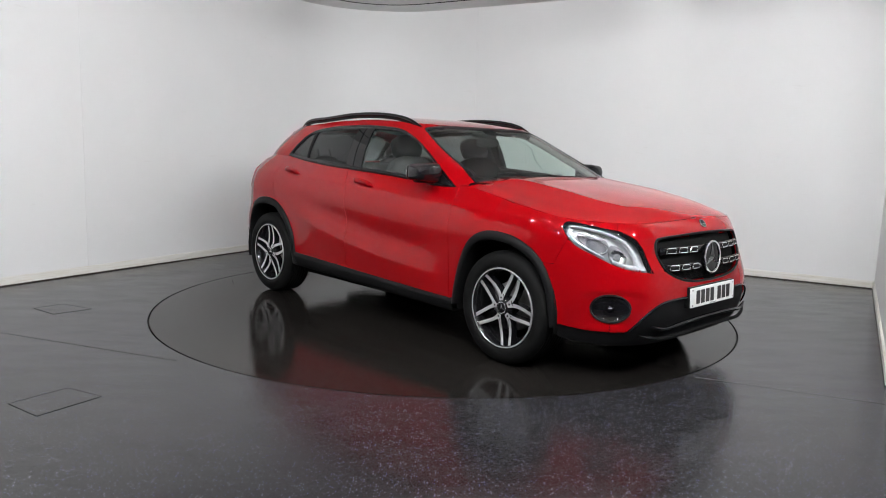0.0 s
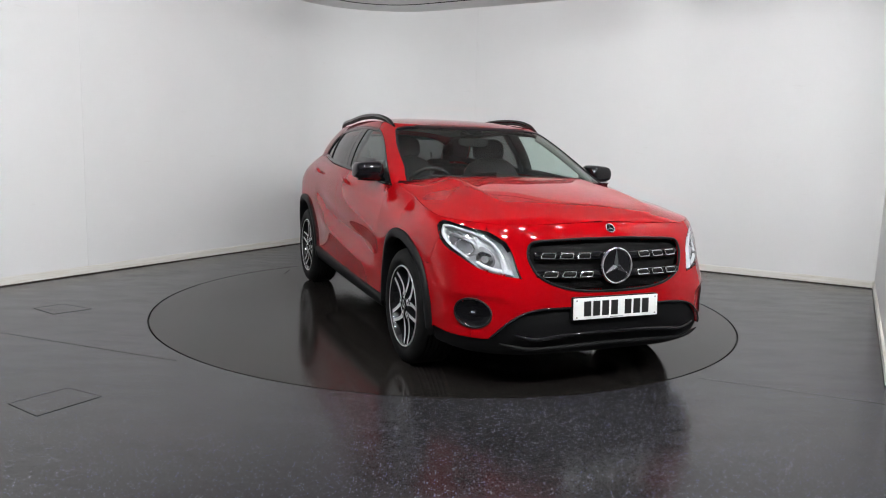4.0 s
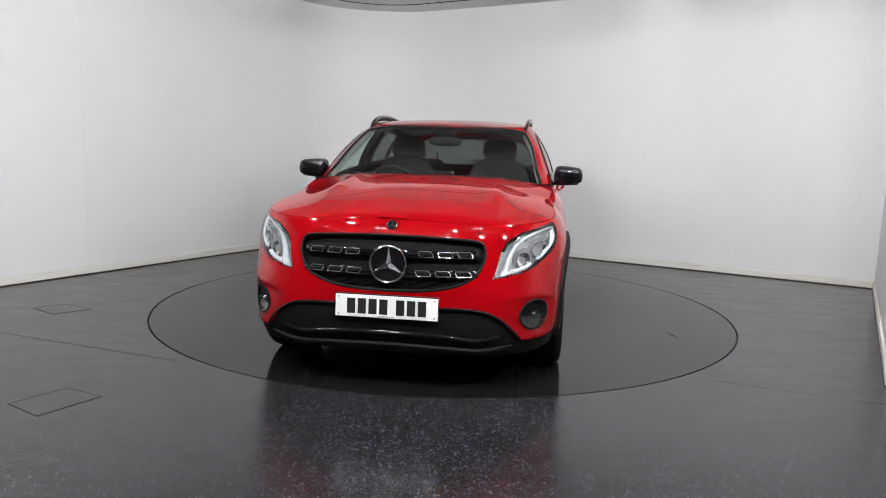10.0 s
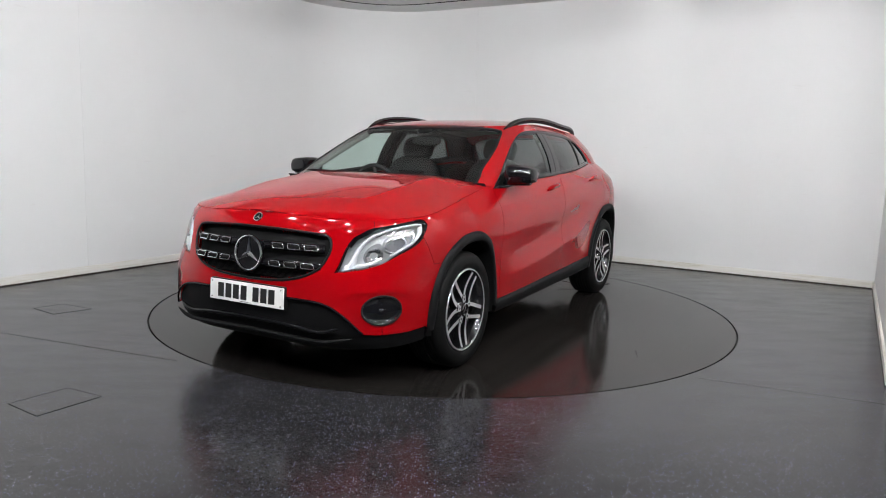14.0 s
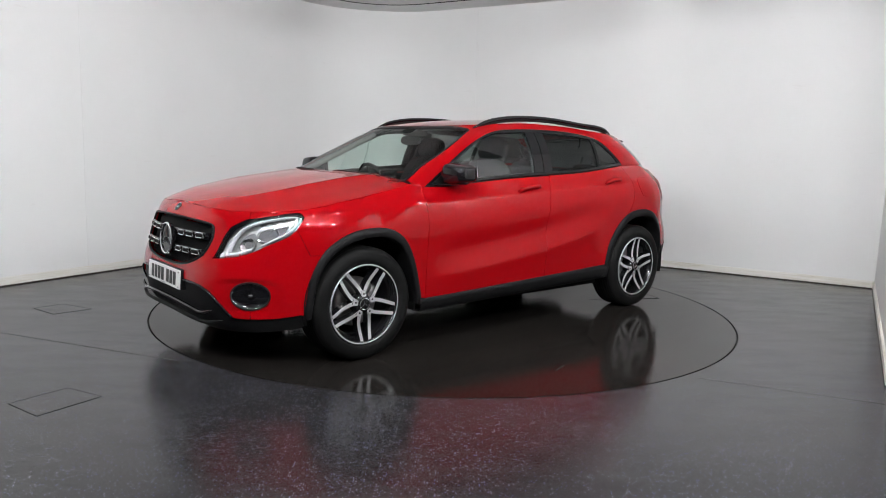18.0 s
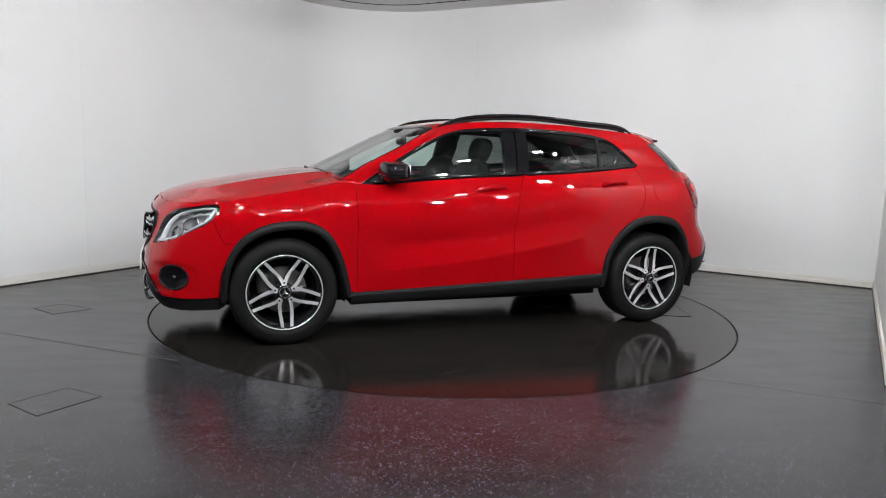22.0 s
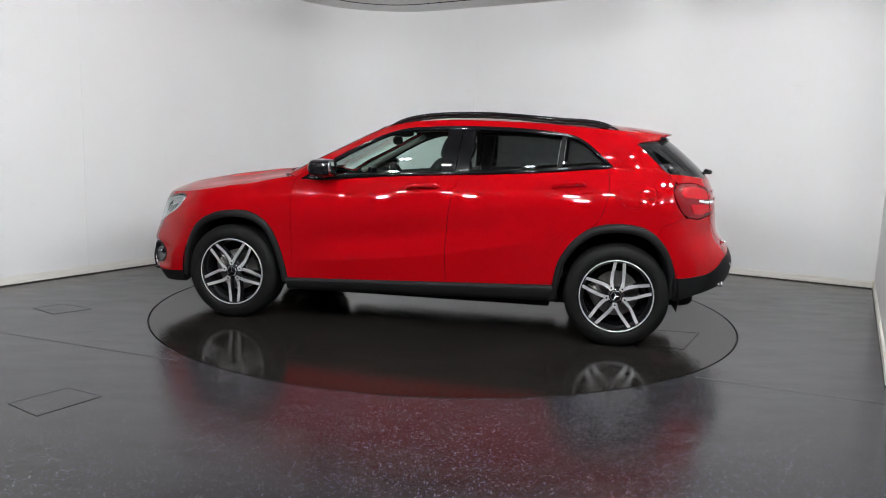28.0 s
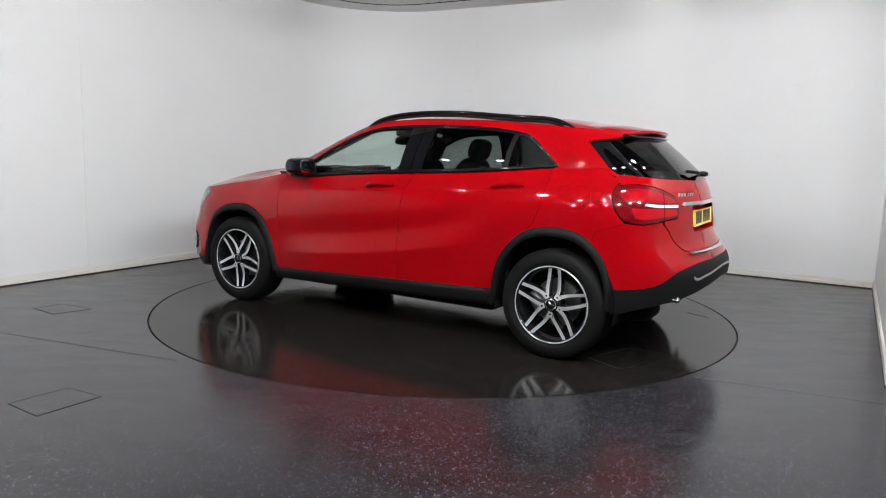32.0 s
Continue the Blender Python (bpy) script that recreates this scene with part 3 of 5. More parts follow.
def patch(name, skin, outline, mat, parent, sides=(1,), cell=0.035, off=0.0, thick=0.012, inset=0.002, label=""):
    """A panel cut from the skin along an outline in p and height; both sides of the car in one where it crosses the middle."""
    f, r = (LOW_F, LOW_R) if skin is low_skin else (HIGH_F, HIGH_R)
    poly = inset_poly(list(outline), inset)
    p0, p1 = max(r, min(q[0] for q in poly)), min(f, max(q[0] for q in poly))
    z0, z1 = min(q[1] for q in poly), max(q[1] for q in poly)
    cols = np.linspace(p0, p1, max(2, int(math.ceil((p1 - p0) / cell)) + 1))
    rows = np.linspace(z0, z1, max(2, int(math.ceil((z1 - z0) / cell)) + 1))
    keys, pts, faces = {}, [], []
    for a, b in zip(cols, cols[1:]):
        strip_ = clip(clip(poly, 0, a, True), 0, b, False)
        if len(strip_) < 3:
            continue
        for c, d in zip(rows, rows[1:]):
            piece = clip(clip(strip_, 1, c, True), 1, d, False)
            if len(piece) < 3 or abs(area(piece)) < 1e-9:
                continue
            ids = []
            for q in piece:
                k = (round(q[0], 6), round(q[1], 6))
                if k not in keys:
                    keys[k] = len(pts)
                    pts.append(q)
                if not ids or ids[-1] != keys[k]:
                    ids.append(keys[k])
            if ids[0] == ids[-1]:
                ids.pop()
            # a piece that touches itself is parted into simple loops
            stack, loops = [], []
            for i in ids:
                if i in stack:
                    k = stack.index(i)
                    loops.append(stack[k:])
                    stack = stack[:k]
                stack.append(i)
            loops.append(stack)
            for q in loops:
                if len(q) >= 3 and abs(area([pts[i] for i in q])) > 1e-10:
                    faces.append(q if area([pts[i] for i in q]) > 0 else q[::-1])
    P = np.array([q[0] for q in pts])
    Z = np.array([q[1] for q in pts])
    N = skin_normals(skin, P, Z, f, r)
    o = off(P, Z) if callable(off) else off
    V = skin(P, Z) + N * (np.asarray(o)[..., None] if callable(off) else o)
    V[np.abs(P - f) < 1e-6, 1] = 0
    V[np.abs(P - r) < 1e-6, 1] = 0
    if callable(off):
        h = 0.002
        S = lambda a, b: skin(a, b) + skin_normals(skin, a, b, f, r) * off(a, b)[..., None]
        N2 = np.cross(S(P, Z + h) - S(P, Z - h), S(np.minimum(P + h, f), Z) - S(np.maximum(P - h, r), Z))
        N = N2 / np.maximum(1e-9, np.linalg.norm(N2, axis=-1, keepdims=True))
    verts, norms, fcs = [], [], []
    for s in sides:
        base = len(verts)
        m = np.array((1, s, 1))
        verts += list(V * m)
        norms += list(N * m)
        # faces counter-clockwise in (p, z) look from inside on the left side
        for q in faces:
            ids = [base + i for i in q]
            fcs.append(ids[::-1] if s > 0 else ids)
    centre = len(sides) > 1
    if thick:
        verts, norms, fcs = rim(verts, norms, fcs, thick, centre)
    return finish(name, verts, fcs, norms, mat, parent, label)


def band(name, skin, outer, inner, profile, mat, parent, side=1, label=""):
    """A moulded strip between two curves on the skin: profile gives (share of the way in, height)."""
    f, r = (LOW_F, LOW_R) if skin is low_skin else (HIGH_F, HIGH_R)
    A, B = np.array(outer), np.array(inner)
    rows = []
    for v, o in profile:
        q = A + (B - A) * v
        n = skin_normals(skin, q[:, 0], q[:, 1], f, r)
        w = skin(q[:, 0], q[:, 1]) + n * o
        w[:, 1] *= side
        rows.append(w)
    verts = [v for w in rows for v in w]
    k = len(A)
    faces = []
    for i in range(len(rows) - 1):
        for j in range(k - 1):
            q = [i * k + j, i * k + j + 1, (i + 1) * k + j + 1, (i + 1) * k + j]
            faces.append(q)
    bm = bmesh.new()
    vs = [bm.verts.new(v) for v in verts]
    for q in faces:
        bm.faces.new([vs[i] for i in q])
    ob = part(name, bm, mat, parent, label, smooth=True)
    return ob


def tube(pts, rx, rz=None, closed=False, n=10, up=(0, 0, 1), taper=0.0, bm=None):
    """A rod along points, oval in section."""
    rz = rz or rx
    bm = bm or bmesh.new()
    P = [Vector(p) for p in pts]
    rings = []
    k = len(P)
    for i, p in enumerate(P):
        if closed:
            d = P[(i + 1) % k] - P[i - 1]
        else:
            d = P[min(i + 1, k - 1)] - P[max(i - 1, 0)]
        d.normalize()
        s = d.cross(Vector(up))
        if s.length < 1e-4:
            s = d.cross(Vector((0, 1, 0)))
        s.normalize()
        u = s.cross(d).normalized()
        t = 1.0
        if taper and not closed:
            e = min(i, k - 1 - i) / max(1, (k - 1) * taper)
            t = max(0.25, min(1.0, e) ** 0.5) if e < 1 else 1.0
        rings.append([bm.verts.new(p + s * rx * t * math.cos(2 * math.pi * j / n) + u * rz * t * math.sin(2 * math.pi * j / n)) for j in range(n)])
    pairs = list(zip(rings, rings[1:])) + ([(rings[-1], rings[0])] if closed else [])
    for a, b in pairs:
        for j in range(n):
            bm.faces.new((a[j], a[(j + 1) % n], b[(j + 1) % n], b[j]))
    if not closed:
        bm.faces.new(rings[0][::-1])
        bm.faces.new(rings[-1])
    return bm


def blob(center, size, power=2.6, nu=28, nv=16, bm=None, bend=None):
    """A rounded, squarish body; bend may shift its points."""
    bm = bm or bmesh.new()
    f = lambda c: math.copysign(abs(c) ** (2 / power), c)
    rows = []
    for i in range(nv + 1):
        b = -math.pi / 2 + math.pi * i / nv
        row = []
        for j in range(nu):
            a = 2 * math.pi * j / nu
            q = Vector((f(math.cos(b)) * f(math.cos(a)), f(math.cos(b)) * f(math.sin(a)), f(math.sin(b))))
            if bend:
                q = bend(q)
            row.append(bm.verts.new((center[0] + q.x * size[0], center[1] + q.y * size[1], center[2] + q.z * size[2])))
        rows.append(row)
    for a, b in zip(rows, rows[1:]):
        for j in range(nu):
            bm.faces.new((a[j], a[(j + 1) % nu], b[(j + 1) % nu], b[j]))
    bmesh.ops.remove_doubles(bm, verts=bm.verts, dist=1e-5)
    return bm


def revolve(profile, n=64, bm=None):
    """Turns (radius, depth) points about the y axis, depth outwards."""
    bm = bm or bmesh.new()
    rings = [[bm.verts.new((r * math.cos(2 * math.pi * j / n), d, r * math.sin(2 * math.pi * j / n))) for j in range(n)] for r, d in profile]
    for a, b in zip(rings, rings[1:]):
        for j in range(n):
            bm.faces.new((a[j], a[(j + 1) % n], b[(j + 1) % n], b[j]))
    return bm


def on(skin, p, z, off=0.0, side=1):
    """A point of the skin, raised by off."""
    f, r = (LOW_F, LOW_R) if skin is low_skin else (HIGH_F, HIGH_R)
    a, b = np.array([float(p)]), np.array([float(z)])
    q = skin(a, b)[0] + skin_normals(skin, a, b, f, r)[0] * off
    return Vector((q[0], q[1] * side, q[2]))


def hx(x, z):
    return (at_x(high_skin, x, z), z)


# ---- the car ----
car = new("car")
tagged(car, "glossy red crossover car with black cladding and roof rails", "car")

# curves shared by neighbouring panels: p along the side, height
HUB_Z, TYRE_R = 0.338, 0.338
ARCH_F = seg([(1.738, .29), (1.728, .375), (1.70, .53), (1.622, .675), (1.50, .757), (1.36, .790), (1.195, .785), (1.065, .715), (.978, .57), (.923, .385), (.905, .29)])
ARCH_R = seg([(-.915, .29), (-.936, .392), (-.966, .545), (-1.055, .69), (-1.19, .787), (-1.38, .812), (-1.54, .772), (-1.65, .655), (-1.702, .52), (-1.712, .42), (-1.712, .345)])
ARCH_F = [(1.35 + (p - 1.35) * .962, .338 + (z - .338) * .988) for p, z in ARCH_F]
IN_F = [(1.35 + (p - 1.35) * .905, .338 + (z - .338) * .885) for p, z in ARCH_F]
IN_R = [(-1.35 + (p + 1.35) * .905, .338 + (z - .338) * .885) for p, z in ARCH_R]
MID_F = [((a[0] + b[0]) / 2, (a[1] + b[1]) / 2) for a, b in zip(ARCH_F, IN_F)]
MID_R = [((a[0] + b[0]) / 2, (a[1] + b[1]) / 2) for a, b in zip(ARCH_R, IN_R)]
BEDGE = Spline((.90, 1.040), (1.09, 1.006), (1.24, .975), (1.53, .932), (1.72, .901), (1.86, .891), (2.07, .882), (2.2, .884), (2.4, .892), (LOW_F, .901))
F_, R_ = LOW_F + .06, LOW_R - .06
WAISTLINE = [(p, float(WAIST(p)) - .004) for p in np.linspace(-1.3, .89, 40)]
SHUT1 = seg([(.886, 1.02), (.897, .95), (.893, .74), (.891, .32)])
SHUT2 = seg([(-.30, 1.092), (-.243, .94), (-.212, .64), (-.219, .34)])
SHUT3 = seg([(-1.262, 1.158), (-1.268, 1.04), (-1.255, .94), (-1.215, .83), (-1.16, .772)])
LAMP_LOW = seg([(2.182, .622), (2.066, .640), (1.978, .667), (1.891, .712), (1.794, .762), (1.748, .812), (1.722, .858)])
LAMP_TOP = seg([(1.722, .858), (1.738, .878), (1.765, .884), (1.85, .874), (1.946, .858), (2.022, .838), (2.098, .796)])
LAMP_IN = seg([(2.098, .796), (2.131, .745), (2.160, .668), (2.182, .622)])
GRILLE = seg([(F_, .822), (2.52, .820), (2.38, .814), (2.255, .805), (2.214, .790), (2.203, .750), (2.216, .70), (2.262, .632), (2.36, .582), (2.50, .556), (F_, .548)])
LOWRED = seg([(F_, .478), (2.522, .478), (2.40, .478), (2.294, .476), (2.225, .464), (2.178, .436), (2.128, .388), (2.064, .318), (2.01, .307), (1.93, .306), (1.84, .308), (1.734, .318)])


def up_to(curve, cond):
    return [q for q in curve if cond(q)]


FOG_P, FOG_Z = 1.970, .434


def fog_shelf(P, Z):
    """The hollow round the fog lamp, below a crisp brow."""
    zc = .520 - .9 * (P - 2.0) ** 2
    top = 1 / (1 + np.exp(-(zc - Z) / .006))
    low = 1 / (1 + np.exp(-(Z - .335) / .010))
    return -.014 * top * low * np.exp(-((P - 1.985) / .145) ** 6)


bonnet_line = [(p, float(BEDGE(p))) for p in np.linspace(.90, LOW_F, 70)]
# front bumper with the openings of grille and lamps
outline = [(F_, .901)] + [q for q in bonnet_line[::-1] if q[0] > 2.0] + [(2.0, float(BEDGE(2.0)))]
outline += [(2.0, .8465)] + [q for q in LAMP_TOP if q[0] > 2.005] + LAMP_IN + up_to(LAMP_LOW, lambda q: q[0] > 1.765)
outline += [(1.752, .79), (1.69, .65), (1.585, .648)] + [q for q in MID_F if q[0] > 1.4 and q[1] < .64][::-1] + up_to(LOWRED[::-1], lambda q: 1.72 < q[0] < FOG_P - .004)
outline += [(FOG_P - .0010, .3055)] + [(FOG_P + .094 * math.sin(a), FOG_Z - .078 * math.cos(a)) for a in np.linspace(2 * math.pi + .0106, -.0106, 40)] + [(FOG_P + .0010, .3055)]
outline += up_to(LOWRED[::-1], lambda q: q[0] > FOG_P + .004)
outline += [(F_, .548)] + GRILLE[::-1]
patch("front_bumper", low_skin, outline, M_RED, car, (1, -1), 0.016, off=fog_shelf, inset=.0012)

for s in (1, -1):
    # front wing
    o = [(1.752, .79)] + up_to(LAMP_LOW, lambda q: q[0] < 1.765) + up_to(LAMP_TOP, lambda q: q[0] < 1.80) + [(2.0, .845), (2.0, float(BEDGE(2.0)))]
    o += [q for q in bonnet_line[::-1] if .91 < q[0] < 2.0] + [(.89, 1.036)] + SHUT1 + [q for q in MID_F if q[1] > .325 and not (q[0] > 1.4 and q[1] < .655)][::-1] + [(1.585, .648), (1.69, .65)]
    patch("wing", low_skin, o, M_RED, car, (s,), 0.016, inset=.0012)
    # doors
    top = [q for q in WAISTLINE[::-1] if -.30 < q[0] < .886]
    o = SHUT1[::-1] + top + SHUT2 + [(-.219, .345), (.89, .315)]
    door = patch("front_door", low_skin, o, M_RED, car, (s,), 0.014)
    top = [q for q in WAISTLINE[::-1] if -1.26 < q[0] < -.30]
    arch = [q for q in MID_R if q[0] > -1.20 and q[1] > .37]
    o = SHUT2[::-1] + top + SHUT3 + [q for q in arch[::-1]] + [(-.95, .375), (-.219, .345)]
    rdoor = patch("rear_door", low_skin, o, M_RED, car, (s,), 0.014)
    # rear quarter below the waist
    o = SHUT3[::-1] + [(p, float(WAIST(p)) + .004) for p in np.linspace(-1.27, -1.36, 6)] + seg([(-1.42, 1.166), (-1.55, 1.166), (-1.63, 1.156), (-1.70, 1.125), (-1.735, 1.098), (-1.708, 1.065), (-1.685, 1.02), (-1.70, .945), (-1.74, .888), (-1.765, .862)])
    o += [(-1.61, .806)] + [q for q in MID_R if q[0] < -1.15 and q[1] > .70][::-1]
    quarter = patch("rear_quarter", low_skin, o, M_RED, car, (s,), 0.016, inset=.0012)
    flap = loop([(-1.339, 1.0), (-1.35, 1.048), (-1.40, 1.07), (-1.50, 1.066), (-1.556, 1.04), (-1.562, .98), (-1.53, .93), (-1.45, .918), (-1.37, .928)])
    if s > 0:
        patch("fuel_flap", low_skin, flap, M_RED, car, (s,), 0.03, off=0.003, thick=0.006, inset=0.003)
        part("flap_gap", tube([on(low_skin, p, z, .0004, s) for p, z in flap], .0016, .0016, closed=True, n=6), M_REDLENS, car)
    # sill
    sill_top = [(p, .32 + (.385 - .32) * (.89 - p) / 1.84) for p in np.linspace(.93, -.95, 30)]
    sill_low = [(p, .235 + .04 * (.89 - p) / 1.84) for p in np.linspace(.93, -.95, 30)]
    band("sill", low_skin, sill_top, sill_low, [(-.06, -.02), (-.02, .004), (.06, .014), (.25, .018), (.7, .012), (.95, .002), (1.0, -.03), (1.0, -.20)], M_CLAD, car, s)
    prof = [(-.05, -.01), (-.02, .006), (.12, .015), (.5, .020), (.88, .022), (1.0, .014), (1.06, -.02), (1.06, -.12)]
    band("arch_trim", low_skin, ARCH_F, IN_F, prof, M_CLAD, car, s)
    band("arch_trim", low_skin, ARCH_R, IN_R, prof, M_CLAD, car, s)

# bonnet: rolled from wing to wing
def cap(name, ps, edge, centre, power, mat, shear=None, ridge=None, ns=28, thick=0.012, inset=0.0):
    verts, k = [], 2 * ns + 1
    for p in ps:
        e = edge(p)
        for j in range(k):
            s = (j - ns) / ns
            a = abs(s)
            x = e[0] + (shear(p) * (1 - a * a) if shear else 0)
            z = e[2] + (float(centre(x)) - e[2]) * (1 - a ** power)
            if ridge:
                z += ridge(p, a)
            verts.append((x, e[1] * s, z))
    faces = []
    n = len(ps)
    for i in range(n - 1):
        for j in range(k - 1):
            faces.append([i * k + j, i * k + j + 1, (i + 1) * k + j + 1, (i + 1) * k + j])
    V = np.array(verts).reshape(n, k, 3)
    N = np.cross(np.gradient(V, axis=0), np.gradient(V, axis=1)).reshape(-1, 3)
    N[N[:, 2] < 0] *= -1
    N /= np.maximum(1e-9, np.linalg.norm(N, axis=1, keepdims=True))
    V = V.reshape(-1, 3)
    f0 = faces[0]
    nf = np.cross(V[f0[1]] - V[f0[0]], V[f0[2]] - V[f0[0]])
    if nf[2] < 0:
        faces = [f[::-1] for f in faces]
    vv, nn, ff = rim(list(V), list(N), faces, thick, False)
    return finish(name, vv, ff, nn, mat, car)


def bonnet_edge(p):
    q = low_skin(np.array([p]), np.array([float(BEDGE(p))]))[0]
    n = skin_normals(low_skin, np.array([p]), np.array([float(BEDGE(p))]), LOW_F, LOW_R)[0]
    return (q[0] - .003 * n[0], q[1] - .003, q[2] + .001)


def bonnet_shear(p):
    return .13 * max(0.0, (1.7 - p) / .8) ** 1.6


def bonnet_ridge(p, a):
    fade = min(1.0, max(0.0, (2.02 - p) / .5)) * min(1.0, max(0.0, (p - .75) / .3))
    r = math.sqrt((a - .60) ** 2 + .0005) - .0224
    return fade * (.016 * math.exp(-r / (.10 if a < .6 else .06)) - .005 * math.exp(-((a - .80) / .10) ** 2))


cap("bonnet", list(np.linspace(.915, 2.0, 44)) + list(np.linspace(2.03, LOW_F - .012, 26)), bonnet_edge, BONNET_C, 2.5, M_RED, bonnet_shear, bonnet_ridge, ns=60)

# roof and glasshouse
ZE = Spline((HIGH_R, 1.392), (-1.8, 1.395), (-1.5, 1.41), (-1.1, 1.438), (-.3, 1.457), (.3, 1.461), (.55, 1.456), (.8, 1.438), (1.0, 1.427), (1.3, 1.422), (HIGH_F, 1.422))


def roof_edge(p):
    return high_skin(np.array([p]), np.array([float(ZE(p))]))[0]


cap("roof", np.linspace(HIGH_R + .005, HIGH_F - .005, 120), roof_edge, ROOF_C, 2.9, M_RED, ns=20, thick=0.01)
roof_line = [(p, float(ZE(p)) - .001) for p in np.linspace(HIGH_R, HIGH_F, 90)]

SCREEN_EDGE = [(at_y(high_skin, y, z), z) for y, z in seg([(.725, 1.045), (.712, 1.09), (.690, 1.139), (.673, 1.210), (.650, 1.28), (.612, 1.354), (.580, 1.393), (.52, 1.408), (.44, 1.414)])]
DLO_TOP = [hx(x, z) for x, z in seg([(.872, 1.004), (.712, 1.105), (.515, 1.225), (.315, 1.325), (.125, 1.388), (-.07, 1.408), (-.30, 1.417), (-.55, 1.415), (-.77, 1.404), (-.97, 1.380), (-1.075, 1.345), (-1.17, 1.275), (-1.285, 1.172)], 5)]
DLO_LOW = [hx(x, float(WAIST(x)) + .002) for x in np.linspace(-1.275, .80, 40)]
GLASS_R = seg([(-1.395, 1.125), (-1.397, 1.18), (-1.410, 1.25), (-1.436, 1.326)])
GLASS_TOP = seg([(-1.436, 1.326), (-1.50, 1.338), (-1.65, 1.352), (-1.85, 1.358), (HIGH_R - .06, 1.360)])
for s in (1, -1):
    o = [(.80, 1.035)] + SCREEN_EDGE + [q for q in roof_line[::-1] if q[0] < SCREEN_EDGE[-1][0] and q[0] > -1.95] + [(-1.95, 1.375)] + up_to(GLASS_TOP[::-1], lambda q: q[0] > -1.95) + GLASS_R[::-1]
    o += [hx(x, float(WAIST(x)) - .003) for x in np.linspace(-1.60, -1.29, 8)] + DLO_TOP[::-1] + [hx(.90, 1.02)]
    patch("side_frame", high_skin, o, M_RED, car, (s,), 0.03)
    patch("frame_trim", high_skin, o, M_TRIM, car, (s,), 0.05, off=-.016, thick=0, inset=.0015)

# shelf that leads from the shoulder to the hatch glass
for s in (1, -1):
    rows = []
    A = seg([(-1.40, 1.167), (-1.50, 1.166), (-1.63, 1.156), (-1.70, 1.135), (-1.82, 1.130), (-2.0, 1.115), (-2.3, 1.107)], 4)
    B = seg([hx(-1.40, 1.168), hx(-1.5, 1.169), hx(-1.6, 1.168), (-1.42, 1.136), (-1.52, 1.124), (-1.8, 1.108), (-2.0, 1.103)], 4)
    bm = bmesh.new()
    for a, b in zip(A, B):
        p0, p1, p2 = on(low_skin, a[0], a[1] - .004, -.001, s), on(low_skin, a[0], a[1], -.001, s), on(high_skin, b[0], b[1], -.002, s)
        rows.append([bm.verts.new(q) for q in (p0, p1, p1.lerp(p2, .5) + Vector((0, 0, .003)), p2)])
    for a, b in zip(rows, rows[1:]):
        for k in range(3):
            bm.faces.new((a[k], b[k], b[k + 1], a[k + 1]))
    part("shoulder_shelf", bm, M_RED, car, smooth=True)

# windscreen and hatch glass
o = [(HIGH_F + .06, 1.418), (1.3, 1.418)] + SCREEN_EDGE[::-1] + [(1.0, 1.035), (HIGH_F + .06, 1.035)]
patch("windscreen", high_skin, o, M_GLASS, car, (1, -1), 0.03, off=-.004, thick=0.004, inset=-.002)
inner_e = [(p + (.014 if z < 1.40 else .010), z - (.010 if z > 1.39 else 0)) for p, z in SCREEN_EDGE]
for s in (1, -1):
    band("screen_border", high_skin, seg([(q[0], q[1]) for q in SCREEN_EDGE], 1), seg([(q[0], q[1]) for q in inner_e], 1),
         [(-.1, .0), (0.0, .002), (.8, .001), (1.0, -.002), (1.0, -.012)], M_GLOSS, car, s)
    head_a = [(p, 1.421) for p in np.linspace(1.0, HIGH_F, 24)]
    head_b = [(p, 1.402) for p in np.linspace(1.0, HIGH_F, 24)]
    band("screen_header", high_skin, head_a, head_b, [(0.0, .002), (.8, .002), (1.0, -.004)], M_GLOSS, car, s)
o = GLASS_TOP[::-1] + GLASS_R[::-1] + [(-1.50, 1.118), (-1.8, 1.105), (HIGH_R - .06, 1.10)]
hatch = patch("rear_window", high_skin, o, M_REARGLASS, car, (1, -1), 0.03, off=-.002, thick=0.004, inset=.001)
for s in (1, -1):
    a = GLASS_R
    b = [(p - .16 + .04 * (z - 1.12) / .25, z) for p, z in GLASS_R]
    band("rear_window_border", high_skin, a, b, [(0.02, .001), (.9, .001), (1.0, -.003)], M_GLOSS, car, s)

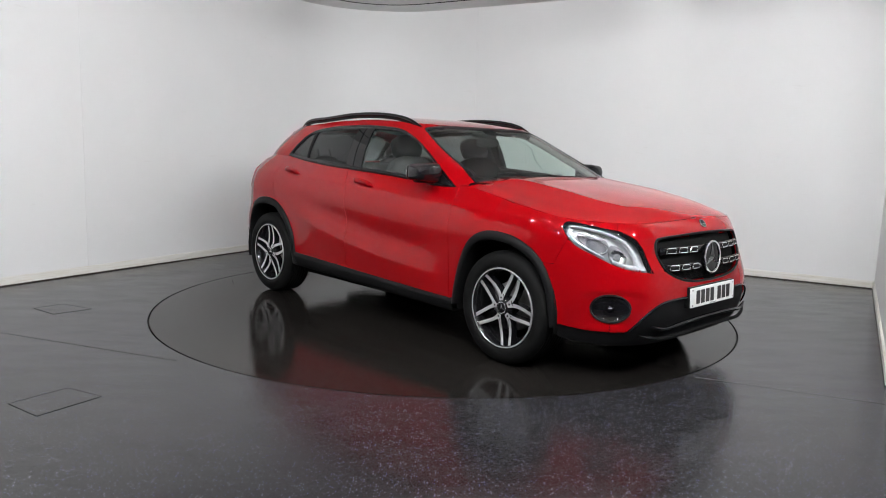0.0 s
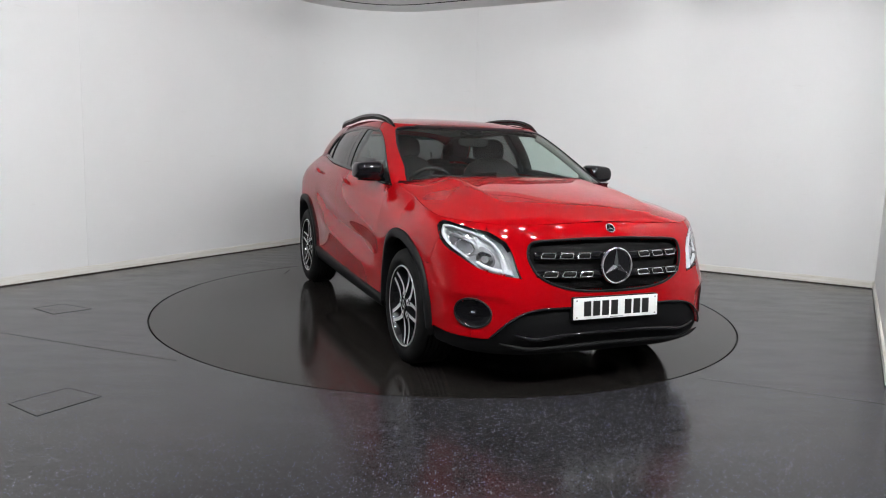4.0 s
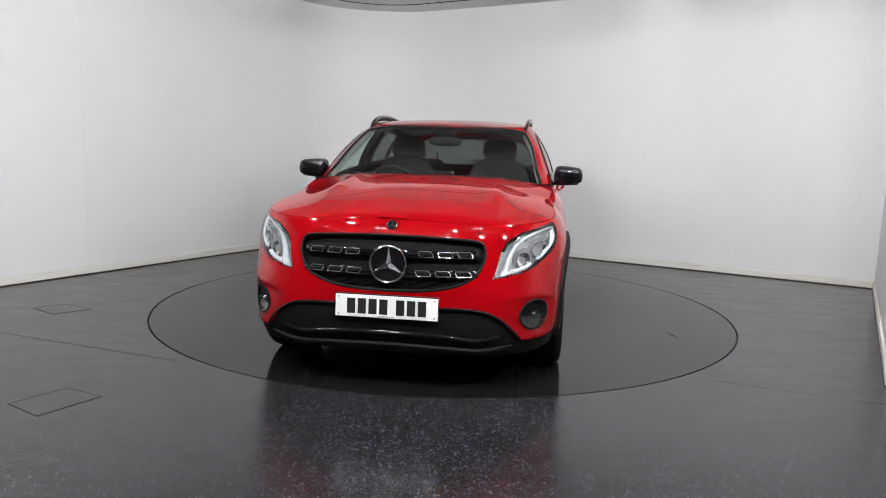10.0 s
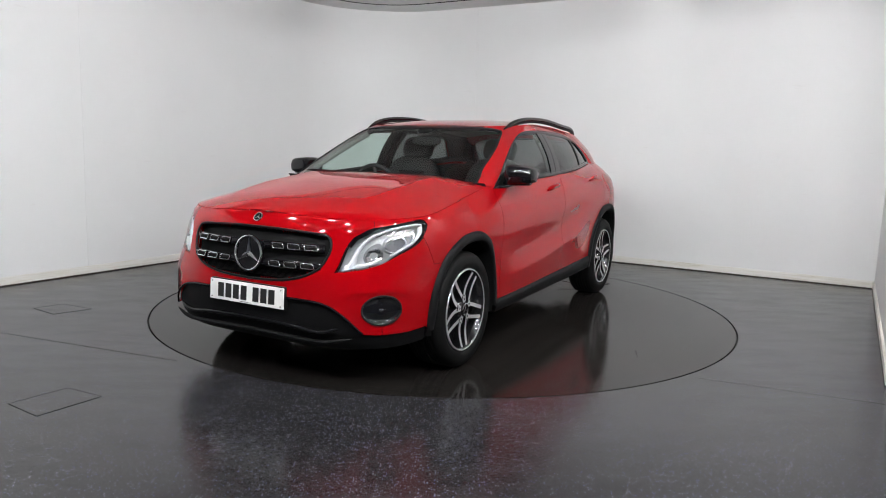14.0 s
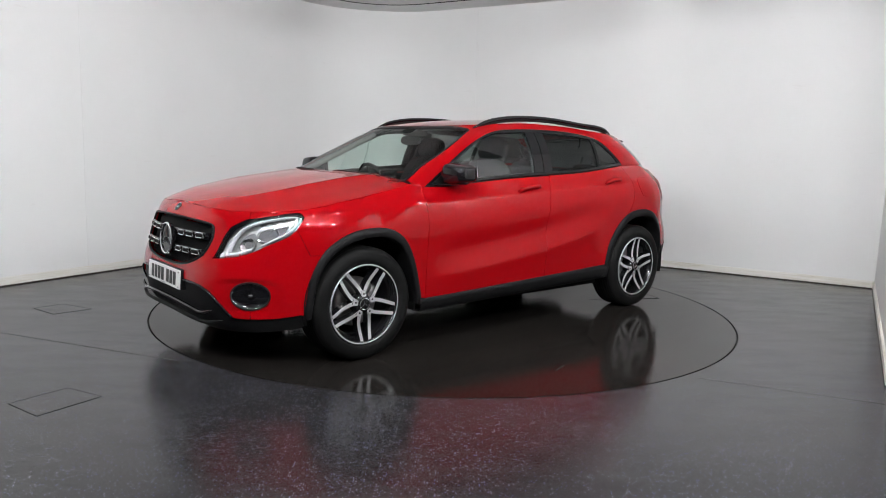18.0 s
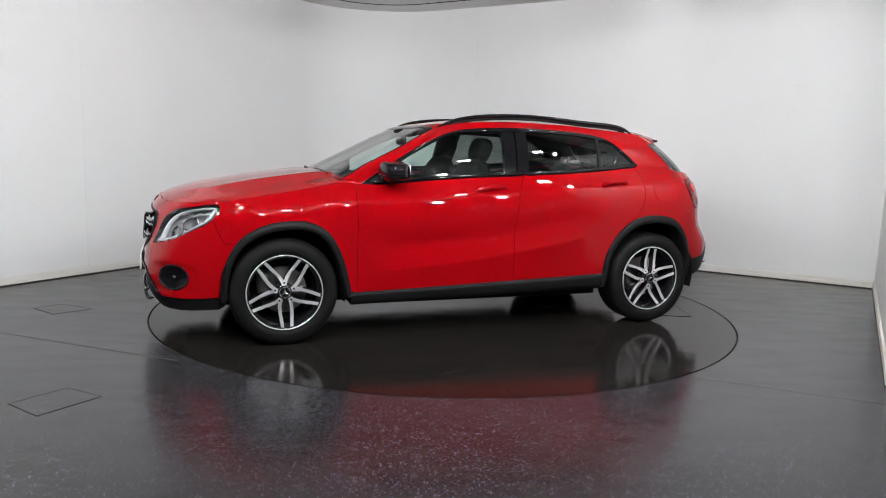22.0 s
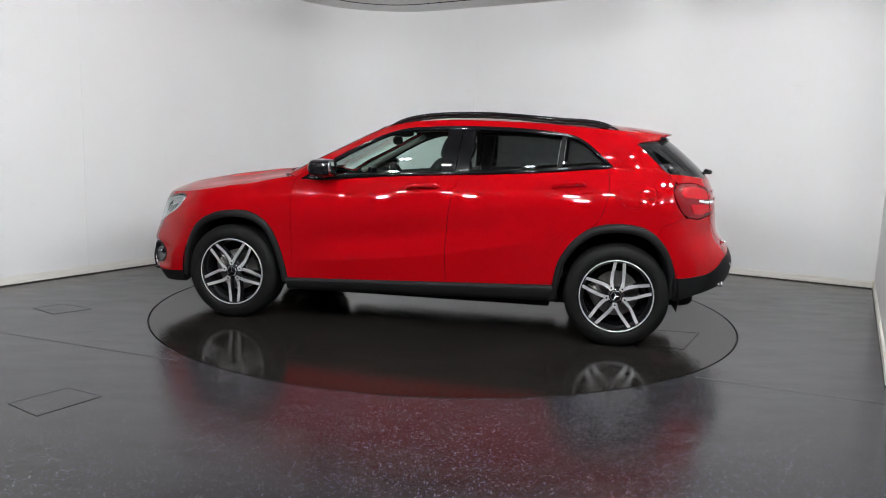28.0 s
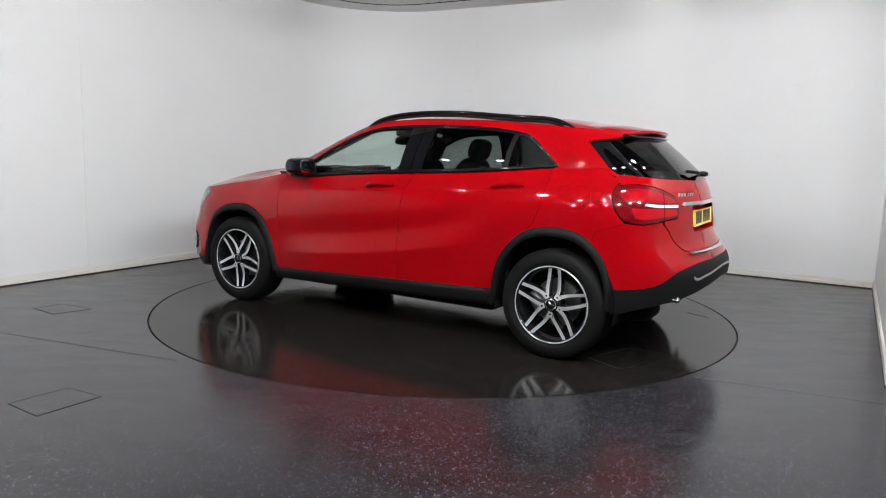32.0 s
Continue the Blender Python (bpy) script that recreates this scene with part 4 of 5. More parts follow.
# side windows
for s in (1, -1):
    glassy = inset_poly(DLO_TOP + DLO_LOW, .012)
    full = DLO_TOP + DLO_LOW
    def cut(poly, x0, x1):
        """The part of a window outline between two nearly upright lines."""
        u = [(float(high_skin(p, z)[0]) + .10 * (z - 1.25), z) for p, z in poly]
        u = clip(clip(u, 0, min(x0, x1), True), 0, max(x0, x1), False)
        dense = []
        for a, b in zip(u, u[1:] + u[:1]):
            k = max(1, int(abs(a[1] - b[1]) / .05))
            dense += [(a[0] + (b[0] - a[0]) * i / k, a[1] + (b[1] - a[1]) * i / k) for i in range(k)]
        return [hx(x - .10 * (z - 1.25), z) for x, z in dense]
    g1 = cut(glassy, -.175, .80)
    g2 = cut(glassy, -.93, -.345)
    g3 = cut(glassy, -1.4, -.965)
    patch("front_window", high_skin, g1, M_SIDEGLASS, car, (s,), 0.04, off=-.006, thick=0.004, inset=0)
    patch("rear_side_window", high_skin, g2, M_PRIVACY, car, (s,), 0.04, off=-.006, thick=0.004, inset=0)
    patch("quarter_window", high_skin, g3, M_PRIVACY, car, (s,), 0.04, off=-.006, thick=0.004, inset=0)
    patch("door_pillar", high_skin, cut(full, -.262, -.165), M_GLOSS, car, (s,), 0.04, off=-.001, thick=0.03, inset=0.001)
    patch("door_pillar", high_skin, cut(full, -.355, -.268), M_GLOSS, car, (s,), 0.04, off=-.001, thick=0.03, inset=0.001)
    patch("window_divider", high_skin, cut(full, -.966, -.935), M_CLAD, car, (s,), 0.04, off=.0, thick=0.02, inset=0.001)
    # frames round the glass
    ring_o, ring_i = full, inset_poly(full, .022)
    n = min(len(ring_o), len(ring_i))
    band("window_surround", high_skin, ring_o[:n] + ring_o[:1], ring_i[:n] + ring_i[:1], [(-.1, -.004), (0.05, .003), (.6, .004), (1.0, -.001), (1.0, -.02)], M_GLOSS, car, s, "black window surround")
    lowtrim = [on(high_skin, *hx(x, float(WAIST(x)) + .006), .006, s) for x in np.linspace(-1.27, .78, 50)]
    part("waist_trim", tube(lowtrim, .004, .007), M_GLOSS, car, smooth=True)
    toptrim = [on(high_skin, p, z - .004, .004, s) for p, z in DLO_TOP]
    part("window_trim", tube(toptrim, .002, .003), M_GLOSS, car, smooth=True)
    # mirror on its foot
    sail = [hx(x, z) for x, z in [(.835, 1.012), (.66, 1.118), (.62, 1.118), (.60, 1.045)]]
    patch("mirror_sail", high_skin, sail, M_CLAD, car, (s,), 0.04, off=.004, thick=0.02, inset=0)
    def bend(q):
        return Vector((q.x * (1 - .12 * q.y * s) - .10 * abs(q.z), q.y * (1 - .10 * max(0, q.z)), q.z * (1 - .12 * (q.y * s))))
    mir = part("mirror", blob((.664, s * .896, 1.104), (.084, .096, .060), 4.6, bend=bend), M_GLOSS, car, "gloss black door mirror", smooth=True)
    part("mirror_foot", tube([(.675, s * .79, 1.047), (.672, s * .86, 1.045), (.662, s * .96, 1.052)], .040, .013, n=12), M_GLOSS, mir, smooth=True)
    part("mirror_glass", blob((.582, s * .898, 1.104), (.006, .082, .048), 4.0, 20, 8), M_MIRROR, mir, smooth=True)
    part("indicator", tube([(.731, s * .85, 1.092), (.733, s * .92, 1.090), (.702, s * .982, 1.094)], .006, .005), M_LENS, mir, "clear indicator strip", smooth=True)
    # handles
    for hx0, hx1, hz0, hz1, par in ((.08, -.155, .978, 1.002, door), (-.90, -1.125, 1.022, 1.042, rdoor)):
        pts = []
        for i in range(13):
            t = i / 12
            x = hx0 + (hx1 - hx0) * t
            z = hz0 + (hz1 - hz0) * t + .006 * math.sin(math.pi * t)
            q = on(low_skin, x, z, .004 + .030 * min(1, 4 * t, 4 * (1 - t)) ** .6, s)
            pts.append(q)
        part("door_handle", tube(pts, .010, .016, n=12, taper=.12), M_RED, car, smooth=True)
        cup = loop([((hx0 + hx1) / 2 + .10 * math.cos(a), (hz0 + hz1) / 2 - .004 + .028 * math.sin(a)) for a in np.linspace(0, 2 * math.pi, 9)[:-1]])
        patch("handle_cup", low_skin, cup, M_RED, car, (s,), 0.012, off=lambda P, Z, a=(hx0 + hx1) / 2, b=(hz0 + hz1) / 2 - .004: .001 - .016 * np.clip(1 - ((P - a) / .10) ** 2 - ((Z - b) / .028) ** 2, 0, 1), thick=0.0, inset=0)
    # roof rail
    rail_z = Spline((.27, 1.416), (.17, 1.458), (.05, 1.488), (-.19, 1.512), (-.56, 1.512), (-.98, 1.486), (-1.26, 1.450), (-1.32, 1.425))
    rp = [(x, s * (.594 - .035 * max(0, (-x - .5) / .8) ** 2 - .012 * max(0, x / .27)), float(rail_z(x)) - .012) for x in np.linspace(.275, -1.32, 46)]
    part("roof_rail", tube(rp, .016, .014, n=12, taper=.06), M_GLOSS, car, "black roof rail", smooth=True)
    part("rail_foot", tube([(x, y * .995, z - .018) for x, y, z in rp[2:-2]], .010, .012, n=8), M_CLAD, car, smooth=True)

# dark inner shell behind the shut lines
o = [(1.72, .60)] + [(q[0], q[1] - .012) for q in bonnet_line[::-1] if q[0] < 1.72] + [(p, float(WAIST(p)) - .02) for p in np.linspace(.88, -1.7, 40)] + [(-1.74, 1.0), (-1.70, .75)]
o += [q for q in ARCH_R if q[1] > .35][::-1] + [q for q in ARCH_F if q[1] > .35][::-1]
for s in (1, -1):
    patch("inner_shell", low_skin, o, M_DARK, car, (s,), 0.06, off=-.030, thick=0, inset=.01)
o = [(F_, .86)] + [q for q in bonnet_line[::-1] if q[0] > 1.75] + [(1.72, .86), (1.70, .64), (1.72, .30), (F_, .30)]
patch("front_shell", low_skin, [(a, min(b, .862)) for a, b in o], M_DARK, car, (1, -1), 0.06, off=-.10, thick=0, inset=0)

# ---- front details ----
o = [(F_, .478)] + LOWRED[1:] + [(1.70, .26), (1.735, .235), (1.95, .215), (2.2, .205), (F_, .205)]
patch("lower_grille", low_skin, o, M_CLAD, car, (1, -1), 0.03, off=-.012, thick=0.03, inset=0, label="black lower air intake and valance")
LIPS = [((2.16, .345), (2.25, .318), (2.36, .330), (2.50, .338), (LOW_F, .340)), ((2.10, .300), (2.22, .272), (2.36, .276), (2.50, .280), (LOW_F, .282))]
for i, row in enumerate(LIPS):
    half = [on(low_skin, p, z, .010 + .010 * i, 1) for p, z in seg(row, 6)]
    full_row = half + [Vector((v.x, -v.y, v.z)) for v in half[::-1][1:]]
    part("bumper_lip", tube(full_row, .011, .011, n=10, taper=.08), M_CLAD if i else M_GLOSS, car, "black plastic bumper strip", smooth=True)
half = [on(low_skin, p, z, .004, 1) for p, z in seg([(2.058, .318), (2.120, .388), (2.170, .432), (2.222, .459), (2.294, .471), (2.40, .473), (LOW_F, .473)], 6)]
part("intake_edge", tube(half + [Vector((v.x, -v.y, v.z)) for v in half[::-1][1:]], .006, .006), M_GLOSS, car, smooth=True)

# grille
grille = patch("grille", low_skin, GRILLE, M_DARK, car, (1, -1), 0.03, off=-.035, thick=0, inset=-.01, label="black radiator grille with chrome-edged bars")
half = [on(low_skin, p, z, .0, 1) for p, z in GRILLE if p <= LOW_F]
gl = [on(low_skin, LOW_F, .822, 0, 1)] + half + [on(low_skin, LOW_F, .548, 0, 1)]
gring = gl + [Vector((v.x, -v.y, v.z)) for v in gl[::-1][1:-1]]
part("grille_frame", tube(gring, .007, .007, closed=True, n=8), M_CLAD, grille, smooth=True)
for s in (1, -1):
    for row, z0 in enumerate((.734, .642)):
        # a bar of black plastic with three framed openings
        pts = [on(low_skin, p, z0, -.006, s) for p in np.linspace(2.235 + .012 * row, 2.60, 16)]
        part("grille_bar", tube(pts, .012, .024, n=10), M_GLOSS, grille, smooth=True)
        for k in range(3):
            p0 = 2.262 + .012 * row + .092 * k
            ring_ = []
            for a, b in ((0.0, -.013), (.066, -.013), (.074, .013), (.012, .013)):
                ring_.append((p0 + a, z0 + b))
            w = [on(low_skin, p, z, .010, s) for p, z in ring_]
            dense = []
            for i in range(4):
                for j in range(4):
                    dense.append(w[i].lerp(w[(i + 1) % 4], j / 4))
            part("chrome_frame", tube(dense, .0034, .0034, closed=True, n=8), M_CHROME, grille, "chrome frame", smooth=True)
            part("slot", tube([w[0].lerp(w[3], .5), w[1].lerp(w[2], .5)], .004, .008, n=6), M_DARK, grille)
for k in range(9):
    zz = .575 + .006 * k
    half = [on(low_skin, p, zz, -.022, 1) for p in np.linspace(2.36 - .011 * k, LOW_F, 14)]
    part("grille_mesh", tube(half + [Vector((v.x, -v.y, v.z)) for v in half[::-1][1:]], .002, .0015, n=4), M_CLAD, grille)


def star_badge(name, r, tube_r, where, tilt, mat, back=None):
    """A chrome ring with three tapering arms."""
    bm = tube([(0, r * math.cos(a), r * math.sin(a)) for a in np.linspace(0, 2 * math.pi, 49)[:-1]], tube_r, tube_r, closed=True, n=8, up=(1, 0, 0))
    for k in range(3):
        a = math.pi / 2 + 2 * math.pi * k / 3
        d, w = Vector((0, math.cos(a), math.sin(a))), Vector((0, -math.sin(a), math.cos(a)))
        tip = bm.verts.new(d * r * .98)
        l, q = bm.verts.new(d * r * .14 + w * r * .17), bm.verts.new(d * r * .14 - w * r * .17)
        top = bm.verts.new(Vector((r * .16, 0, 0)) + d * r * .02)
        bt = bm.verts.new(Vector((-r * .04, 0, 0)))
        for f in ((l, tip, top), (tip, q, top), (q, tip, bt), (tip, l, bt)):
            bm.faces.new(f)
    m = Matrix.Translation(where) @ pose(0, 0, 0, 0, tilt, 0)
    bmesh.ops.transform(bm, matrix=m, verts=bm.verts)
    return bm


sp = on(low_skin, LOW_F, .680, .016)
badge = part("badge", star_badge("badge", .090, .0068, sp, -4, M_CHROME), M_CHROME, car, "large round chrome badge in the grille", smooth=False)
dsk = bmesh.new()
bmesh.ops.create_cone(dsk, cap_ends=True, segments=48, radius1=.090, radius2=.086, depth=.02, matrix=Matrix.Translation(sp + Vector((-.012, 0, 0))) @ pose(0, 0, 0, 0, 86, 0))
part("badge_back", dsk, M_GLOSS, badge)
ep = on(low_skin, LOW_F, .868, .004)
small = part("bonnet_badge", star_badge("bonnet_badge", .025, .003, ep, -38, M_CHROME), M_CHROME, car, "small round chrome badge on the nose")
dsk = bmesh.new()
bmesh.ops.create_cone(dsk, cap_ends=True, segments=32, radius1=.027, radius2=.026, depth=.004, matrix=Matrix.Translation(ep + Vector((-.002, 0, -.002))) @ pose(0, 0, 0, 0, 52, 0))
part("badge_back", dsk, M_GLOSS, small)


def number_plate(name, mat, label, at, tilt, chars):
    """A plate whose characters are plain bars."""
    pl = part(name, box((-.004, -.26, -.0555), (.004, .26, .0555), .003), mat, car, label)
    pl.matrix_basis = Matrix.Translation(at) @ pose(0, 0, 0, 0, tilt, 0)
    y = -.20
    for i in range(7):
        if i == 4:
            y += .030
        w = .042
        b = bmesh.new()
        add_box(b, (.0035, y, -.0385), (.0055, y + w, .0385), .0008)
        part("bar", b, M_BAR, pl)
        y += w + .013
    for sy in (-.243, .243):
        for sz in (-.043, .043):
            b = bmesh.new()
            bmesh.ops.create_cone(b, cap_ends=True, segments=12, radius1=.005, radius2=.004, depth=.004, matrix=Matrix.Translation((.0055, sy, sz)) @ pose(0, 0, 0, 0, 90, 0))
            part("screw", b, M_STEEL, pl)
    part("maker_mark", box((.0035, -.04, -.0500), (.0048, .04, -.0475)), M_BAR, pl)
    return pl


part("plate_holder", box((2.165, -.262, .409), (2.203, .262, .528), .006), M_CLAD, car)
number_plate("number_plate", M_PLATE, "white front number plate with black characters", (2.209, 0, .4685), -3, 7)

# lamps
for s in (1, -1):
    ring_h = LAMP_LOW + LAMP_TOP[1:] + LAMP_IN[1:-1]
    lamp = patch("headlight", low_skin, ring_h, M_LAMPSILVER, car, (s,), 0.025, off=-.045, thick=0, inset=-.004, label="clear headlight with a white light strip")
    band("headlight_wall", low_skin, ring_h + ring_h[:1], ring_h + ring_h[:1], [(0, -.001), (0, -.045)], M_DARK, lamp, s)
    brow_a = LAMP_TOP + LAMP_IN[1:6]
    brow_b = [(p + (-.012 if i < 3 else -.016 if i > len(LAMP_TOP) - 8 else .0), z - .007 - .006 * math.sin(math.pi * i / len(brow_a))) for i, (p, z) in enumerate(brow_a)]
    band("headlight_brow", low_skin, brow_a, brow_b, [(0, -.001), (.5, -.003), (1, -.014)], M_GLOSS, lamp, s)
    strip_a = seg([(1.752, .868), (1.80, .868), (1.87, .858), (1.946, .840), (2.03, .802), (2.085, .744), (2.122, .675), (2.152, .634)])
    strip_b = seg([(1.760, .856), (1.80, .857), (1.862, .848), (1.938, .829), (2.018, .792), (2.066, .736), (2.088, .674), (2.086, .648)])
    band("light_strip", low_skin, strip_a, strip_b, [(0, -.026), (.12, -.008), (.5, -.004), (.88, -.008), (1, -.026)], M_LAMPWHITE, lamp, s, "white daytime light strip")
    side_a = seg([(1.748, .862), (1.752, .825), (1.790, .782), (1.86, .738), (1.93, .703)])
    side_b = seg([(1.772, .850), (1.776, .822), (1.806, .786), (1.865, .750), (1.932, .714)])
    band("light_strip", low_skin, side_a, side_b, [(0, -.022), (.2, -.008), (.8, -.010), (1, -.026)], M_LAMPWHITE, lamp, s, "white daytime light strip")
    foot_a = seg([(2.150, .634), (2.10, .640), (2.04, .652), (1.975, .678)])
    foot_b = seg([(2.135, .665), (2.09, .668), (2.03, .678), (1.97, .700)])
    band("light_strip", low_skin, foot_a, foot_b, [(0, -.022), (.25, -.008), (.75, -.008), (1, -.022)], M_LAMPWHITE, lamp, s, "white daytime light strip")
    rim_ = loop([(1.80, .815), (1.86, .805), (1.93, .785), (1.95, .745), (1.90, .728), (1.83, .765)])
    part("reflector_frame", tube([on(low_skin, p, z, -.022, s) for p, z in rim_], .005, .004, closed=True, n=8), M_CHROME, lamp, smooth=True)
    # dark housings round the two lamp modules, and thin chrome fins under the brow
    for ring2 in (loop([(1.795, .828), (1.87, .820), (1.945, .800), (1.962, .742), (1.90, .716), (1.822, .758)]), loop([(1.975, .775), (2.03, .752), (2.056, .70), (2.025, .660), (1.978, .678), (1.958, .722)])):
        patch("module_housing", low_skin, ring2, M_LAMPGREY, lamp, (s,), 0.02, off=-.036, thick=.004, inset=0, label="grey lamp module housing")
    for k in range(5):
        fa = seg([(1.80 + .055 * k, .840 - .008 * k), (1.83 + .055 * k, .834 - .010 * k)], 4)
        part("fin", tube([on(low_skin, p, z, -.018, s) for p, z in fa], .003, .003, n=6), M_CHROME, lamp)
    c0 = on(low_skin, 1.875, .772, -.032, s)
    part("projector", blob(c0, (.030, .030, .030), 2.0, 20, 12), M_LENS, lamp, smooth=True)
    part("projector_ring", revolve([(.022, -.01), (.034, .0), (.036, .004), (.030, .006)], 28), M_CHROME, lamp, smooth=True).matrix_basis = Matrix.Translation(c0) @ pose(0, 0, 0, 0, 0, -55 if s > 0 else -125)
    inner2 = loop([(1.985, .748), (2.03, .735), (2.045, .70), (2.02, .672), (1.98, .69), (1.965, .72)])
    patch("reflector", low_skin, inner2, M_CHROME, lamp, (s,), 0.012, off=lambda P, Z: -.040 + .016 * np.clip(((P - 2.005) / .04) ** 2 + ((Z - .712) / .04) ** 2, 0, 1), thick=0, inset=0)
    patch("lens", low_skin, ring_h, M_LENS, lamp, (s,), 0.03, off=.001, thick=.006, inset=.003, label="clear lamp cover")
    # fog lamp in its recess
    fc, fz = FOG_P, FOG_Z
    ringp = [(fc + .092 * math.cos(a), fz + .076 * math.sin(a)) for a in np.linspace(0, 2 * math.pi, 33)[:-1]]
    fog = patch("fog_lamp", low_skin, ringp, M_GLOSS, car, (s,), 0.012, off=lambda P, Z: -.012 - .030 * np.clip(1 - ((P - fc) / .092) ** 2 - ((Z - fz) / .076) ** 2, 0, 1) ** .6, thick=.006, inset=0, label="round fog lamp in a gloss black bezel")
    part("bezel_ring", tube([on(low_skin, p, z, -.010, s) for p, z in ringp], .005, .005, closed=True, n=8), M_CLAD, fog, smooth=True)
    lp = on(low_skin, fc, fz, -.028, s)
    part("bulb_lens", blob(lp, (.022, .026, .024), 2.2, 20, 12), M_LENS, fog, smooth=True)
    part("bulb", blob(on(low_skin, fc, fz, -.036, s), (.014, .016, .014), 2.0, 14, 8), M_CHROME, fog, smooth=True)

# ---- rear ----
TL = [(-1.687, 1.02), (-1.709, 1.055), (-1.741, 1.072), (-1.85, 1.08), (-1.959, 1.067), (-2.046, 1.045), (-2.145, 1.008), (-2.172, .965), (-2.174, .91), (-2.150, .89), (-1.981, .870), (-1.872, .856), (-1.807, .862), (-1.741, .890), (-1.709, .945)]
o = [(R_, 1.105), (-2.3, 1.107), (-2.0, 1.115), (-1.82, 1.130), (-1.70, 1.135), (-1.742, 1.076), (-1.85, 1.084), (-1.959, 1.071), (-2.046, 1.049), (-2.150, 1.012), (-2.178, .965), (-2.180, .91), (-2.155, .886), (-2.03, .874), (-2.03, .855), (-2.078, .81)]
o += seg([(-2.10, .775), (-2.15, .73), (-2.22, .695), (-2.35, .688), (-2.55, .686), (R_, .686)])
NOTCH = [(R_, .795), (-2.43, .795), (-2.395, .815), (-2.385, .93), (-2.41, .948), (R_, .948)]
o += NOTCH
gate = patch("tailgate", low_skin, o, M_RED, car, (1, -1), 0.03)
o = seg([(R_, .682), (-2.55, .682), (-2.35, .684), (-2.215, .691), (-2.147, .726), (-2.095, .772)]) + [(-2.07, .81), (-2.02, .855), (-2.02, .868), (-1.981, .866), (-1.872, .852), (-1.807, .858), (-1.765, .862), (-1.61, .806)]
o += [q for q in MID_R if q[0] < -1.57 and .475 < q[1] < .78] + seg([(-1.71, .470), (-1.774, .474), (-1.915, .495), (-2.002, .530), (-2.089, .580), (-2.22, .608), (-2.394, .622), (R_, .628)])
patch("rear_bumper", low_skin, o, M_RED, car, (1, -1), 0.03, inset=.0012)
o = seg([(R_, .632), (-2.394, .626), (-2.22, .612), (-2.089, .584), (-2.002, .534), (-1.915, .499), (-1.774, .478), (-1.69, .474)]) + [(-1.70, .40), (-1.715, .325), (-1.76, .332), (-1.87, .366), (-2.0, .396), (-2.12, .415), (-2.17, .430), (-2.36, .468), (-2.61, .498), (R_, .505)]
valance = patch("rear_valance", low_skin, o, M_CLAD, car, (1, -1), 0.03, off=.004, thick=0.03, inset=0, label="black plastic rear valance")
half = [on(low_skin, p, z, .008, 1) for p, z in seg([(-2.22, .545), (-2.26, .532), (-2.36, .545), (-2.6, .566), (LOW_R, .570)], 5)]
part("skid_strip", tube(half + [Vector((v.x, -v.y, v.z)) for v in half[::-1][1:]], .003, .008, n=8), M_SATIN, valance, smooth=True)
for s in (1, -1):
    tl = patch("tail_light", low_skin, loop(TL, 4), M_DARKLENS, car, (s,), 0.025, off=.003, thick=.02, inset=.002, label="red tail light with a clear middle strip")
    patch("upper_lens", low_skin, seg([(-1.735, 1.02), (-1.77, 1.05), (-1.86, 1.058), (-1.96, 1.045), (-2.05, 1.020), (-2.145, .985), (-2.15, .975)]) + [(-2.15, .975), (-1.96, .975), (-1.76, .99)], M_REDLENS, tl, (s,), 0.025, off=.006, thick=.003, inset=.001)
    patch("lower_lens", low_skin, [(-1.80, .950), (-1.96, .945), (-2.15, .940), (-2.155, .905), (-2.0, .892), (-1.88, .880), (-1.82, .890)], M_REDLENS, tl, (s,), 0.025, off=.006, thick=.003, inset=.001)
    patch("clear_strip", low_skin, [(-1.89, .976), (-1.97, .969), (-2.165, .966), (-2.165, .947), (-1.97, .950), (-1.88, .962)], M_LAMPWHITE, tl, (s,), 0.025, off=.007, thick=.003, inset=.001, label="clear silver strip")
    gap_line = [on(low_skin, -2.025, z, .0075, s) for z in np.linspace(.868, 1.052, 8)]
    part("lamp_joint", tube(gap_line, .002, .002, n=6), M_DARK, tl)
    ex = on(low_skin, -2.12, .418, -.004, s)
    part("exhaust_tip", tube([ex + Vector((.10, 0, 0)), ex, ex + Vector((-.010, 0, 0))], .050, .020, n=20), M_CHROME, car, "oval chrome exhaust tip", smooth=True)
strip_row = [on(low_skin, p, .966, .010, 1) for p in np.linspace(-2.19, LOW_R, 16)]
part("chrome_strip", tube(strip_row + [Vector((v.x, -v.y, v.z)) for v in strip_row[::-1][1:]], .007, .014, n=8, taper=.03), M_CHROME, gate, "chrome strip above the number plate", smooth=True)
patch("plate_recess", low_skin, NOTCH, M_RED, gate, (1, -1), .03, off=-.055, thick=0, inset=-.004)
for s in (1, -1):
    band("recess_wall", low_skin, NOTCH[1:5] + [(LOW_R, .948)], NOTCH[1:5] + [(LOW_R, .948)], [(0, -.001), (0, -.055)], M_RED, gate, s)
rp0 = on(low_skin, LOW_R, .876, -.022)
number_plate("rear_number_plate", M_YPLATE, "yellow rear number plate with black characters", rp0, 180 + 4, 7)
for i in range(6):
    yy = .46 - .034 * i - (.014 if i > 2 else 0)
    q = on(low_skin, at_y(low_skin, yy, 1.022, False), 1.022, .004)
    q2 = on(low_skin, at_y(low_skin, yy - .024, 1.022, False), 1.022, .004)
    part("model_mark", tube([q, q2], .003, .012, n=6), M_CHROME, gate, "small chrome bar of the model badge")
ledge = [on(low_skin, p, .676, .012, 1) for p in np.linspace(-2.24, LOW_R, 14)]
